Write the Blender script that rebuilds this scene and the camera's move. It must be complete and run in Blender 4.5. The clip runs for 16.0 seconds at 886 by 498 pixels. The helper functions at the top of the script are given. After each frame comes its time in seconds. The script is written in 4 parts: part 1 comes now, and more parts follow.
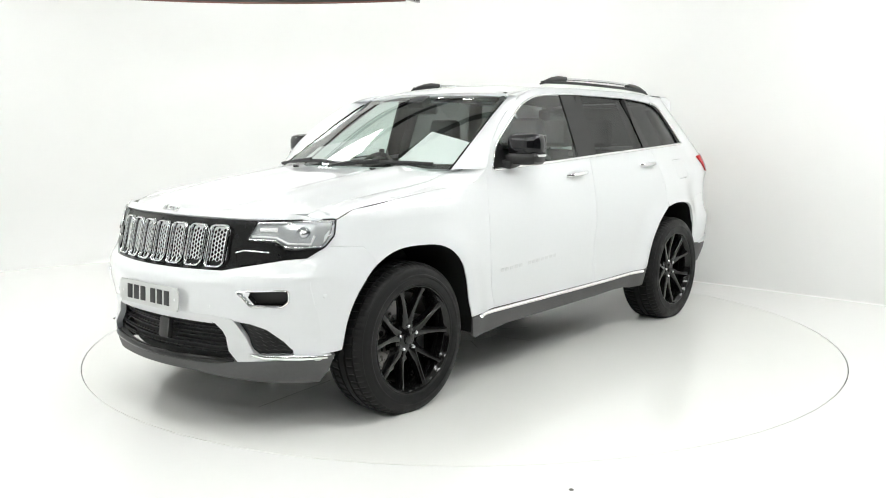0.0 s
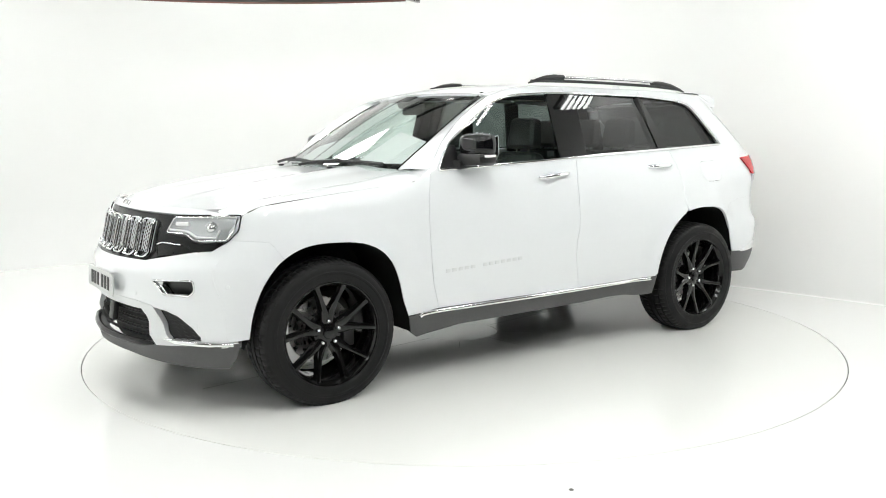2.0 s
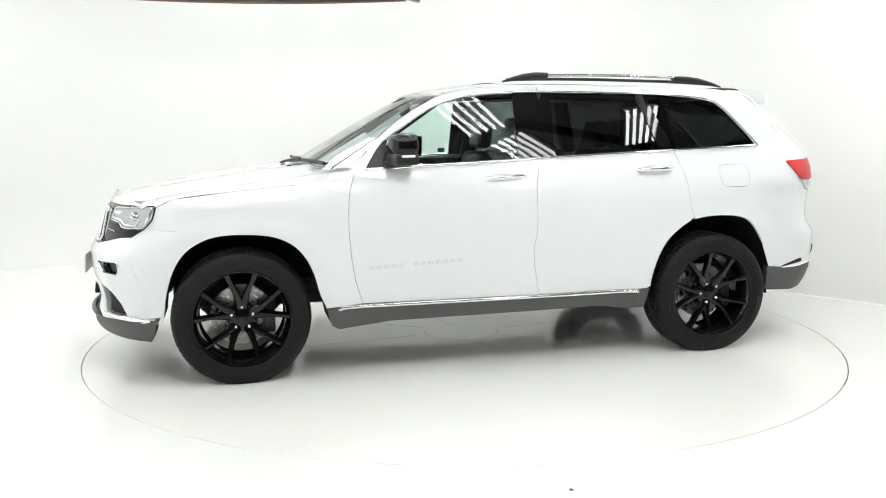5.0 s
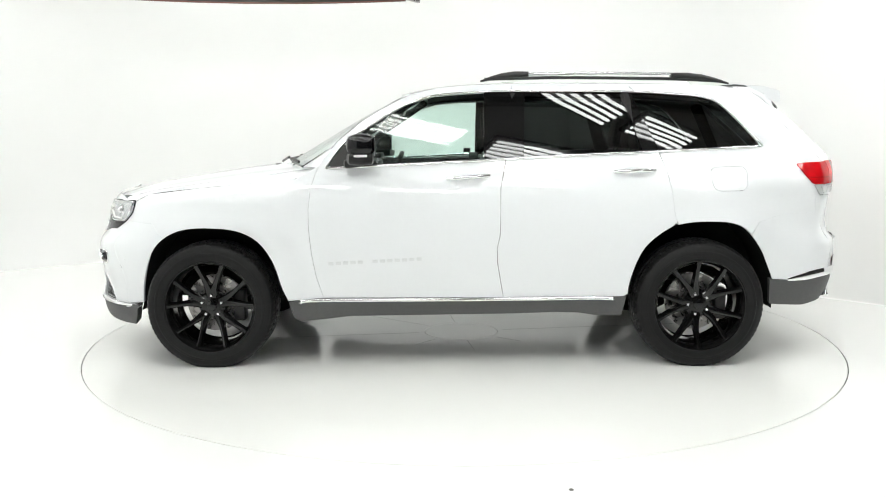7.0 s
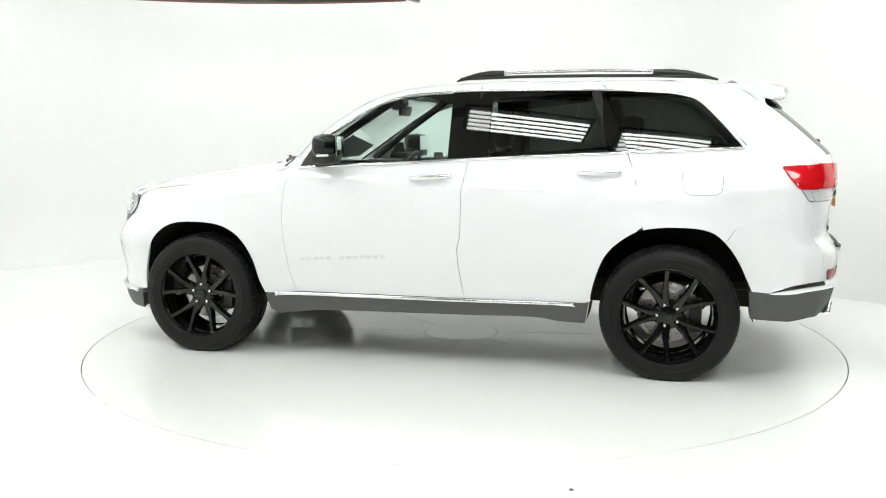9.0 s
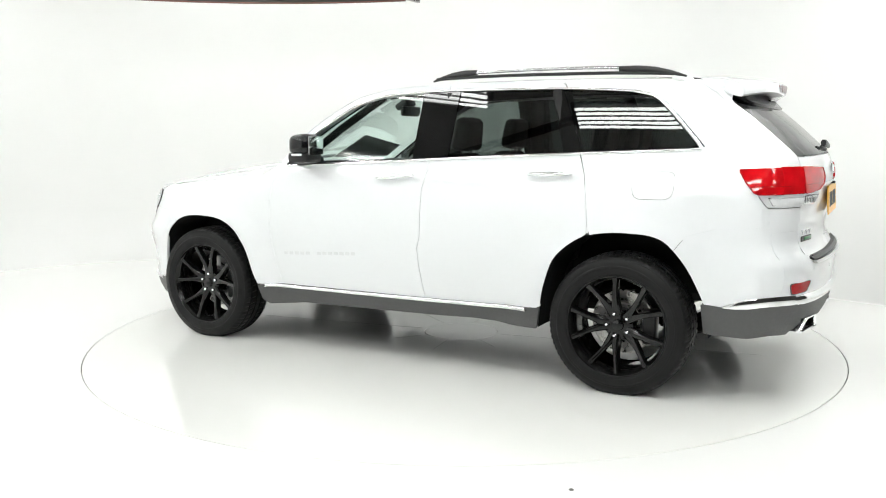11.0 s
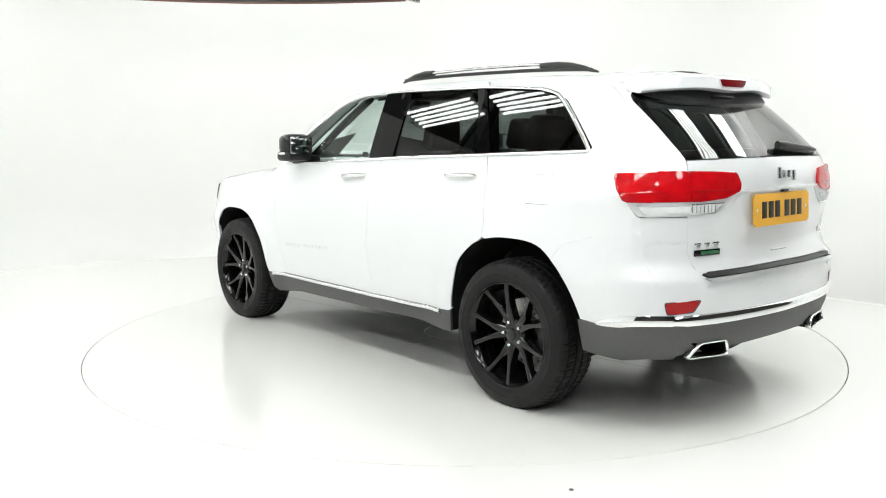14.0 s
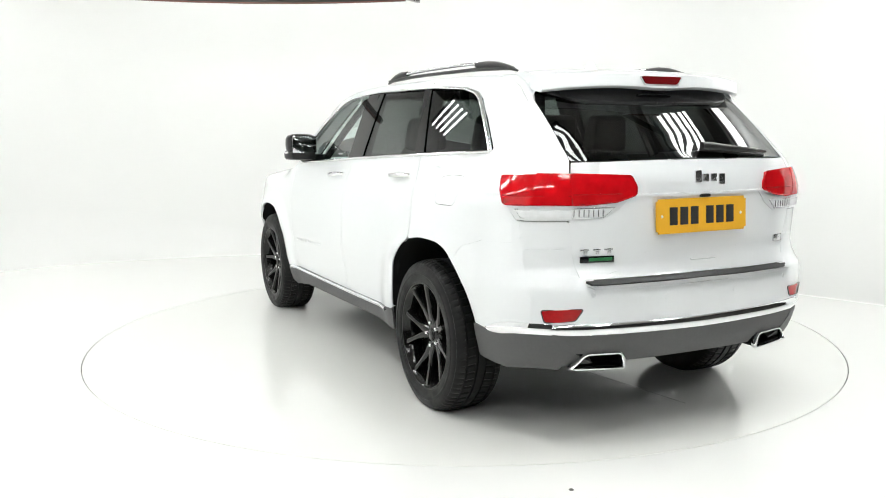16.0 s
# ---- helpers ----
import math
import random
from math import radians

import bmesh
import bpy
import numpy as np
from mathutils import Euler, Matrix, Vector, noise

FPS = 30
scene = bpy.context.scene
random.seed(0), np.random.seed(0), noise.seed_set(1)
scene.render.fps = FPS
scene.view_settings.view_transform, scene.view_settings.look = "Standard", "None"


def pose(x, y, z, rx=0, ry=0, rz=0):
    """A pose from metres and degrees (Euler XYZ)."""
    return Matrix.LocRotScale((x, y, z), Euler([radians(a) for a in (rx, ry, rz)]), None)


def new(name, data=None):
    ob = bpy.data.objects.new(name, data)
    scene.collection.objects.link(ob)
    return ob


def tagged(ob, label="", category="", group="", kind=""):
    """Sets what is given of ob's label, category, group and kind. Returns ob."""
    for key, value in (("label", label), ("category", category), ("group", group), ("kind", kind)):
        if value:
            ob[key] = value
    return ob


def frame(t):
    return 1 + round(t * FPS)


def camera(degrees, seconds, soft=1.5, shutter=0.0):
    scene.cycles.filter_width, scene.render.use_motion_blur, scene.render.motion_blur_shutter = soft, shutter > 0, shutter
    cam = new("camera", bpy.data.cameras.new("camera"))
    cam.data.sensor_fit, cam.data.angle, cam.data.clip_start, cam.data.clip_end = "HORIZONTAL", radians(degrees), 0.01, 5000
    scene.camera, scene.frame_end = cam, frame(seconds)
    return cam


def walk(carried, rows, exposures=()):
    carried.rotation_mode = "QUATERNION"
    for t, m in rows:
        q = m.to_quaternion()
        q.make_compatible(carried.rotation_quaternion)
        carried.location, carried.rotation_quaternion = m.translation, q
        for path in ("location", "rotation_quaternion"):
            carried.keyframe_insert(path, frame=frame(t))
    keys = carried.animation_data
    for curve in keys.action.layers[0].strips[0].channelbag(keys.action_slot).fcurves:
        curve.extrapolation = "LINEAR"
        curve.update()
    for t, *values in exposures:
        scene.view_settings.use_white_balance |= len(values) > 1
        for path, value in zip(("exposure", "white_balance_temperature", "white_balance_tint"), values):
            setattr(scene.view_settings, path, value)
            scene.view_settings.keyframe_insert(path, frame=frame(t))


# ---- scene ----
cam = camera(54.945, 16.0, soft=1.0)
EYE = pose(0, -5.912, 1.383, 90 - 7.663, 0, 1.216) @ pose(0, 0, 0, 0, 0, -.268)
walk(cam, [(0, EYE), (16.0, EYE)], exposures=[(0, -.46), (16.0, -.46)])

# ---- light: the studio's own lamps and added fill banks; a faint grey beyond the open hall
world = bpy.data.worlds.new("world")
scene.world = world
world.use_nodes = True
world.node_tree.nodes["Background"].inputs[0].default_value = (1, 1, 1, 1)
world.node_tree.nodes["Background"].inputs[1].default_value = .02

TUBE_POWER = 33.0


# ---- materials
def material(name, colour, rough=.5, metal=0.0, coat=0.0, scale=0, vary=0.0, bump=0.0, bscale=200, glow=None, power=0.0, spec=.5, rvary=0.0):
    m = bpy.data.materials.new(name)
    m.use_nodes = True
    nt = m.node_tree
    b = nt.nodes["Principled BSDF"]
    b.inputs["Base Color"].default_value = (*colour, 1)
    b.inputs["Roughness"].default_value = rough
    b.inputs["Metallic"].default_value = metal
    b.inputs["Coat Weight"].default_value = coat
    b.inputs["Coat Roughness"].default_value = .03
    b.inputs["Specular IOR Level"].default_value = spec
    if glow:
        b.inputs["Emission Color"].default_value = (*glow, 1)
        b.inputs["Emission Strength"].default_value = power
    co = None
    if vary or bump or rvary:
        co = nt.nodes.new("ShaderNodeTexCoord")
    if vary or rvary:
        n = nt.nodes.new("ShaderNodeTexNoise")
        n.inputs["Scale"].default_value = scale or 8
        n.inputs["Detail"].default_value = 6
        nt.links.new(co.outputs["Object"], n.inputs["Vector"])
        if vary:
            r = nt.nodes.new("ShaderNodeMapRange")
            r.inputs[3].default_value, r.inputs[4].default_value = 1 - vary, 1 + vary
            nt.links.new(n.outputs["Fac"], r.inputs[0])
            x = nt.nodes.new("ShaderNodeVectorMath")
            x.operation = "SCALE"
            x.inputs[0].default_value = colour
            nt.links.new(r.outputs[0], x.inputs["Scale"])
            nt.links.new(x.outputs[0], b.inputs["Base Color"])
        if rvary:
            r = nt.nodes.new("ShaderNodeMapRange")
            r.inputs[1].default_value, r.inputs[2].default_value = .3, .7
            r.inputs[3].default_value, r.inputs[4].default_value = max(.02, rough - rvary), rough + rvary
            nt.links.new(n.outputs["Fac"], r.inputs[0])
            nt.links.new(r.outputs[0], b.inputs["Roughness"])
    if bump:
        n = nt.nodes.new("ShaderNodeTexNoise")
        n.inputs["Scale"].default_value = bscale
        n.inputs["Detail"].default_value = 3
        nt.links.new(co.outputs["Object"], n.inputs["Vector"])
        k = nt.nodes.new("ShaderNodeBump")
        k.inputs["Strength"].default_value = bump
        k.inputs["Distance"].default_value = .002
        nt.links.new(n.outputs["Fac"], k.inputs["Height"])
        nt.links.new(k.outputs[0], b.inputs["Normal"])
    return m


def glass(name, tint, rough=0.0, low=.045, power=4.0):
    # thin sheet: tinted see-through with a clear mirror on it, stronger at a slant
    m = bpy.data.materials.new(name)
    m.use_nodes = True
    nt = m.node_tree
    nt.nodes.remove(nt.nodes["Principled BSDF"])
    t, g, f, mix = (nt.nodes.new("ShaderNode" + k) for k in ("BsdfTransparent", "BsdfGlossy", "LayerWeight", "MixShader"))
    p, r = nt.nodes.new("ShaderNodeMath"), nt.nodes.new("ShaderNodeMapRange")
    t.inputs["Color"].default_value = (*tint, 1)
    g.inputs["Roughness"].default_value = rough
    f.inputs["Blend"].default_value = .5
    p.operation = "POWER"
    p.inputs[1].default_value = power
    r.inputs[3].default_value, r.inputs[4].default_value = low, 1
    nt.links.new(f.outputs["Facing"], p.inputs[0])
    nt.links.new(p.outputs[0], r.inputs[0])
    nt.links.new(r.outputs[0], mix.inputs[0])
    nt.links.new(t.outputs[0], mix.inputs[1])
    nt.links.new(g.outputs[0], mix.inputs[2])
    nt.links.new(mix.outputs[0], nt.nodes["Material Output"].inputs[0])
    return m


PAINT = material("white_paint", (.80, .815, .83), .32, coat=1.0, scale=40, vary=.012, bump=.015, bscale=900)
CLAD = material("grey_cladding", (.085, .085, .085), .55, scale=60, vary=.12, bump=.25, bscale=700)
BLACK = material("gloss_black", (.005, .005, .006), .07, spec=.45, scale=30, rvary=.02)
GRILLE_BLACK = material("grille_black", (.006, .006, .006), .24, spec=.24, scale=30, rvary=.04)
MESH_SILVER = material("mesh_silver", (.80, .81, .82), .3, scale=40, vary=.06)
PILLAR = material("pillar_black", (.004, .004, .004), .03, spec=.32, scale=30, rvary=.01)
SATIN = material("satin_black", (.012, .012, .012), .38, scale=50, vary=.2, bump=.1)
DARK = material("dark_inside", (.01, .01, .01), .8, scale=20, vary=.3)
LINER = material("arch_liner", (.006, .006, .006), .75, spec=.2, scale=40, vary=.4, bump=.4, bscale=120)
CHROME = material("chrome", (.86, .87, .88), .07, metal=1.0, scale=25, rvary=.03)
SILVER = material("satin_silver", (.72, .73, .74), .24, metal=1.0, scale=25, rvary=.05)
RUBBER = material("tyre_rubber", (.006, .006, .006), .52, spec=.26, scale=18, vary=.35, bump=.22, bscale=320, rvary=.12)
ALLOY = material("black_alloy", (.004, .004, .004), .10, spec=.42, scale=30, rvary=.03)
STEEL = material("brake_steel", (.34, .33, .32), .3, metal=1.0, scale=40, vary=.15, rvary=.1)
NUT = material("nut_chrome", (.82, .83, .84), .16, metal=.85)
LEATHER = material("dark_leather", (.022, .021, .02), .5, scale=30, vary=.25, bump=.4, bscale=180)
RED = material("red_lens", (.54, .004, .008), .05, spec=.6, scale=11, vary=.5, rvary=.02)
BADGE = material("badge_silver", (.70, .71, .72), .3, metal=.35)
HALL = material("hall_wall", (.05, .048, .045), .8, scale=.7, vary=.4)
DEEPRED = material("dark_red_lens", (.40, .006, .008), .12, spec=.3, scale=60, vary=.25)
BRAKE_RED = material("brake_light_red", (.16, .006, .008), .08, spec=.5, scale=60, vary=.2)
HOUSING = material("housing_black", (.014, .014, .015), .22, spec=.4, scale=50, vary=.2)
LAMP_SHELL = material("lamp_shell", (.62, .63, .64), .2, metal=.4, scale=30, vary=.15)
CLEAR = material("clear_lens_body", (.80, .81, .82), .2, metal=.1, scale=30, vary=.15)
LAMPSILVER = material("lamp_reflector", (.75, .76, .77), .14, metal=1.0, scale=30, vary=.1)
WHITEPLATE = material("white_plate", (.62, .63, .62), .35, scale=30, vary=.04)
YELLOWPLATE = material("yellow_plate", (.80, .42, .03), .35, scale=30, vary=.05)
INK = material("plate_ink", (.02, .02, .02), .5)
GREEN = material("green_badge", (.02, .16, .05), .3)
MATT_WHITE = material("matt_white", (.82, .82, .82), .7, scale=10, vary=.03)
FLOOR = material("floor_paint", (.86, .86, .845), .20, scale=.7, vary=.008)
TABLE = material("table_paint", (.85, .85, .825), .15, rvary=.03, scale=.9, vary=.008)
WALL = material("wall_paint", (.89, .89, .88), .6, scale=1.1, vary=.012, bump=.05, bscale=60)
CEILING = material("hall_ceiling", (.56, .55, .53), .8, scale=.8, vary=.4)
BEAM = material("black_beam", (.012, .011, .011), .5, scale=8, vary=.3)
RIM_WOOD = material("beam_edge", (.16, .05, .03), .6, scale=12, vary=.3)
SEAM = material("seam_dark", (.16, .16, .15), .8, scale=14, vary=.4)
LAMP = material("lamp_tube", (.9, .9, .9), .4, glow=(.978, 1, .978), power=TUBE_POWER)
FRONTGLASS = glass("clear_glass", (.80, .915, .875), low=.05)
SCREENGLASS = glass("windscreen_glass", (.90, .96, .94), low=.08, power=3.2)
PRIVACY = glass("dark_glass", (.115, .13, .125), low=.045, power=5.0)
LENS = glass("lens_glass", (.96, .97, .97))


# ---- building helpers
def mesh_object(name, verts, faces, mat, parent=None, label="", smooth=True, sharp=35):
    me = bpy.data.meshes.new(name)
    me.from_pydata([tuple(v) for v in verts], [], faces)
    me.materials.append(mat)
    if smooth:
        me.polygons.foreach_set("use_smooth", [True] * len(me.polygons))
        me.set_sharp_from_angle(angle=radians(sharp))
    ob = new(name, me)
    if parent:
        ob.parent = parent
    if label:
        tagged(ob, label)
    return ob


def part(name, bm, mat, parent, label="", sharp=35):
    bmesh.ops.recalc_face_normals(bm, faces=bm.faces[:])
    me = bpy.data.meshes.new(name)
    bm.to_mesh(me)
    bm.free()
    me.materials.append(mat)
    me.polygons.foreach_set("use_smooth", [True] * len(me.polygons))
    me.set_sharp_from_angle(angle=radians(sharp))
    ob = new(name, me)
    if parent:
        ob.parent = parent
    if label:
        tagged(ob, label)
    return ob


def inside(p, poly):
    x, y = p
    c = False
    j = len(poly) - 1
    for i in range(len(poly)):
        xi, yi = poly[i]
        xj, yj = poly[j]
        if (yi > y) != (yj > y) and x < (xj - xi) * (y - yi) / (yj - yi) + xi:
            c = not c
        j = i
    return c


def rounded(poly, r, n=4):
    # poly with its corners rounded; r one radius or one for each corner
    out = []
    k = len(poly)
    for i in range(k):
        a, b, c = Vector(poly[i - 1]), Vector(poly[i]), Vector(poly[(i + 1) % k])
        ri = r[i] if isinstance(r, (list, tuple)) else r
        d1, d2 = a - b, c - b
        q = min(ri, .45 * d1.length, .45 * d2.length)
        if q < 1e-4:
            out.append(tuple(b))
            continue
        p1, p2 = b + d1.normalized() * q, b + d2.normalized() * q
        for s in range(n + 1):
            t = s / n
            out.append(tuple((1 - t) ** 2 * p1 + 2 * t * (1 - t) * b + t * t * p2))
    return out


def inset(poly, d):
    area = sum(poly[i - 1][0] * poly[i][1] - poly[i][0] * poly[i - 1][1] for i in range(len(poly)))
    s = 1 if area > 0 else -1
    out = []
    k = len(poly)
    for i in range(k):
        a, b, c = Vector(poly[i - 1]), Vector(poly[i]), Vector(poly[(i + 1) % k])
        t = ((b - a).normalized() + (c - b).normalized())
        t = t.normalized() if t.length > 1e-6 else (b - a).normalized()
        out.append((b.x - t.y * s * d, b.y + t.x * s * d))
    return out


def resample(poly, step):
    out = []
    for i in range(len(poly)):
        a, b = Vector(poly[i]), Vector(poly[(i + 1) % len(poly)])
        n = max(1, int((b - a).length / step + .5))
        out += [tuple(a.lerp(b, s / n)) for s in range(n)]
    return out


from mathutils.geometry import delaunay_2d_cdt


def sheet(poly, holes, step):
    # flat triangles inside poly and outside holes: points, triangles, border edges
    rings = [resample(poly, step)] + [resample(h, step) for h in holes]
    pts, edges = [], []
    for ring in rings:
        o = len(pts)
        pts += ring
        edges += [(o + i, o + (i + 1) % len(ring)) for i in range(len(ring))]
    border = np.array(pts)
    lo, hi = border.min(0), border.max(0)
    row = 0
    b = lo[1] + step / 2
    while b < hi[1]:
        a = lo[0] + (step / 2 if row % 2 else step)
        while a < hi[0]:
            if inside((a, b), poly) and not any(inside((a, b), h) for h in holes) and ((border - (a, b)) ** 2).sum(1).min() > (.55 * step) ** 2:
                pts.append((a, b))
            a += step
        b += step * .87
        row += 1
    vs, es, fs, *_ = delaunay_2d_cdt([Vector(q) for q in pts], edges, [], 0, 1e-6)
    tris = []
    for f in fs:
        c = sum((vs[i] for i in f), Vector((0, 0))) / len(f)
        if inside(c, poly) and not any(inside(c, h) for h in holes):
            tris.append(tuple(f))
    return vs, tris


def panel(name, poly, chart, hint, mat, parent, holes=(), step=.045, depth=.018, lift=0.0, gap=0.0, label="", mirror=False):
    """A curved plate: poly is laid on the skin by chart; hint: which way is out; its rim turns inwards by depth."""
    if gap:
        poly = inset(poly, gap)
    vs, tris = sheet(poly, holes, step)
    e = .004
    out = Vector(hint)
    P, N = [], []
    for v in vs:
        p = chart(*v)
        n = (chart(v[0] + e, v[1]) - chart(v[0] - e, v[1])).cross(chart(v[0], v[1] + e) - chart(v[0], v[1] - e))
        n = n.normalized() if n.length > 1e-9 else out.copy()
        if n.dot(out) < 0:
            n = -n
        P.append(p + n * lift)
        N.append(n)
    faces = []
    count = {}
    for a, b, c in tris:
        if (P[b] - P[a]).cross(P[c] - P[a]).dot(out) < 0:
            b, c = c, b
        faces.append((a, b, c))
        for i, j in ((a, b), (b, c), (c, a)):
            k = (min(i, j), max(i, j))
            count[k] = None if k in count else (i, j)
    back = {}
    for k, ij in count.items():
        if ij:
            for i in ij:
                if i not in back:
                    back[i] = len(P)
                    P.append(P[i] - N[i] * depth)
            i, j = ij
            faces.append((j, i, back[i], back[j]))
    if mirror:
        P = [Vector((p.x, -p.y, p.z)) for p in P]
        faces = [tuple(reversed(f)) for f in faces]
    return mesh_object(name, P, faces, mat, parent, label, sharp=40)


def both(*a, **k):
    return panel(*a, **k), panel(*a, **k, mirror=True)


def bar(name, path, width, mat, parent, thick=None, sides=8, closed=False, up=(0, 0, 1), label="", mirror=False, taper=None):
    """A rod of oval section swept along path (points); width across up's normal, thick along up."""
    thick = thick or width
    pts = [Vector(p) for p in path]
    if mirror:
        pts = [Vector((p.x, -p.y, p.z)) for p in pts]
    n = len(pts)
    V, F = [], []
    for i, p in enumerate(pts):
        a = pts[i - 1] if i or closed else pts[0]
        b = pts[(i + 1) % n] if i < n - 1 or closed else pts[-1]
        d = (b - a).normalized()
        u = Vector(up)
        s = d.cross(u).normalized()
        u = s.cross(d)
        k = taper[i] if taper else 1
        for j in range(sides):
            t = 2 * math.pi * (j + .5) / sides
            V.append(p + s * math.cos(t) * width / 2 * k + u * math.sin(t) * thick / 2 * k)
    rings = n if closed else n - 1
    for i in range(rings):
        for j in range(sides):
            F.append((i * sides + j, i * sides + (j + 1) % sides, (i + 1) % n * sides + (j + 1) % sides, (i + 1) % n * sides + j))
    if not closed:
        F.append(tuple(reversed(range(sides))))
        F.append(tuple((n - 1) * sides + j for j in range(sides)))
    me = mesh_object(name, V, F, mat, parent, label, sharp=60)
    return me


def lathe(name, profile, mat, parent, n=48, axis="y", at=(0, 0, 0), label="", sharp=40):
    # profile: (radius, along) turned about the axis
    V, F = [], []
    for r, h in profile:
        for j in range(n):
            t = 2 * math.pi * j / n
            c, s = r * math.cos(t), r * math.sin(t)
            V.append(Vector(at) + Vector((c, h, s) if axis == "y" else (c, s, h)))
    k = len(profile)
    for i in range(k - 1):
        for j in range(n):
            a, b = i * n + j, i * n + (j + 1) % n
            F.append((a, b, b + n, a + n))
    bm = bmesh.new()
    vs = [bm.verts.new(v) for v in V]
    for f in F:
        try:
            bm.faces.new([vs[i] for i in f])
        except ValueError:
            pass
    bmesh.ops.remove_doubles(bm, verts=bm.verts[:], dist=1e-5)
    return part(name, bm, mat, parent, label, sharp)


def block(name, size, at, mat, parent, bevel=.01, turn=(0, 0, 0), label="", segments=2, taper=None):
    bm = bmesh.new()
    bmesh.ops.create_cube(bm, size=1)
    for v in bm.verts:
        v.co = Vector((v.co.x * size[0], v.co.y * size[1], v.co.z * size[2]))
        if taper and v.co.z > 0:
            v.co.x *= taper[0]
            v.co.y *= taper[1]
    if bevel:
        bmesh.ops.bevel(bm, geom=bm.edges[:], offset=bevel, segments=segments, affect="EDGES", profile=.6)
    bm.transform(pose(*at, *turn))
    return part(name, bm, mat, parent, label)



# smooth curve through given stations
def curve(xs, ys):
    n = len(xs)
    d = [(ys[i + 1] - ys[i]) / (xs[i + 1] - xs[i]) for i in range(n - 1)]
    m = [d[0]] + [0 if d[i] * d[i + 1] <= 0 else 2 * d[i] * d[i + 1] / (d[i] + d[i + 1]) for i in range(n - 2)] + [d[-1]]

    def at(x):
        if x <= xs[0]:
            return ys[0]
        if x >= xs[-1]:
            return ys[-1]
        i = 0
        while x > xs[i + 1]:
            i += 1
        h = xs[i + 1] - xs[i]
        t = (x - xs[i]) / h
        a, b = 1 - t, t
        return ys[i] * (1 + 2 * t) * a * a + m[i] * h * t * a * a + ys[i + 1] * t * t * (3 - 2 * t) - m[i + 1] * h * t * t * a
    return at


def ease(t):
    t = min(1, max(0, t))
    return t * t * (3 - 2 * t)


# the skin of the car: x forward, y to its left, z up, on the ground midway between the axles
SECTION = curve([.22, .30, .40, .46, .55, .64, .72, .85, .95, 1.05, 1.13, 1.20, 1.26, 1.35, 1.44, 1.53, 1.62, 1.67, 1.70],
                [.84, .88, .905, .918, .926, .933, .942, .943, .936, .921, .899, .8735, .8515, .8195, .786, .751, .714, .675, .60])
TAPER = curve([-2.4, -1.9, -1.46, -1.0, -.4, .4, 1.0, 1.46, 1.9, 2.3], [-.07, -.035, -.015, -.007, -.002, 0, -.002, -.008, -.03, -.06])
NOSE = curve([.17, .20, .25, .32, .40, .46, .55, .65, .72, .77, .80, .90, .97, 1.03, 1.07, 1.11], [2.20, 2.27, 2.325, 2.345, 2.35, 2.325, 2.335, 2.35, 2.345, 2.315, 2.285, 2.262, 2.238, 2.195, 2.13, 2.0])
TAIL = curve([.25, .34, .42, .50, .58, .66, .74, .78, .85, 1.0, 1.15, 1.25, 1.35, 1.5, 1.62], [-2.285, -2.345, -2.395, -2.42, -2.425, -2.43, -2.425, -2.385, -2.365, -2.385, -2.395, -2.375, -2.285, -2.12, -1.97])
HOOD = curve([.85, 1.1, 1.4, 1.7, 1.95, 2.1, 2.19, 2.24], [1.212, 1.193, 1.158, 1.115, 1.075, 1.045, 1.015, .975])
ROOF = curve([-2.15, -1.95, -1.7, -1.2, -.6, -.2, .07, .30, .42], [1.655, 1.668, 1.69, 1.715, 1.722, 1.715, 1.695, 1.655, 1.61])
SCREEN = curve([1.14, 1.18, 1.28, 1.40, 1.52, 1.63, 1.67], [1.20, 1.14, .975, .775, .565, .345, .24])


def flank(x, z):
    y = SECTION(z) + TAPER(x) - .05 * ease((z - 1.0) / .35) * ease((-x - .8) / 1.2)
    for xw in (1.4575, -1.4575):
        r = math.hypot(x - xw, z - .40)
        y += .022 * ease(1 - abs(r - .50) / .15) * ease((.95 - z) / .15)
    # the lower quarters draw in towards the tail
    y -= .034 * ease((-x - 1.6) / .3) * ease((1.12 - z) / .15)
    if x > .9:
        y -= .10 * ease((z - 1.0) / .16) ** 1.5 * ease((x - .9) / .4)
    return y


def corner(z):
    # how square the tail's corners are in plan: rounder low down
    return 11.5 + 1.5 * ease((z - 1.02) / .2)


def side(x, z):
    y = flank(min(1.8, max(-1.9, x)), z)
    if x > 1.3:
        t = min(1, (x - 1.3) / (NOSE(z) - 1.3))
        y *= (1 - t ** 5) ** .588
    if x < -1.2:
        t = min(1, (-1.2 - x) / (-1.2 - TAIL(z)))
        y *= (1 - t ** corner(z)) ** .5
    return Vector((x, y, z))


def front(y, z):
    w = flank(1.8, z)
    t = min(1, abs(y) / w)
    return Vector((1.3 + (NOSE(z) - 1.3) * max(0, 1 - t ** 1.7) ** .2, y, z))


def rear(y, z):
    w = flank(-1.9, z)
    t = min(.999, abs(y) / w)
    return Vector((-1.2 + (TAIL(z) + 1.2) * (1 - t ** 2) ** (1 / corner(z)), y, z))


def pane(x, z):
    u = z - 1.26
    return Vector((x, .8515 - .345 * u - .09 * u * u - .079 * (max(0, .2 - x) / 2.04) ** 3, z))


def screen(y, z):
    return Vector((SCREEN(z) - .40 * y * y, y, z))


def roof(x, y):
    return Vector((x, y, ROOF(x) - .05 * (abs(y) / .62) ** 2.6))


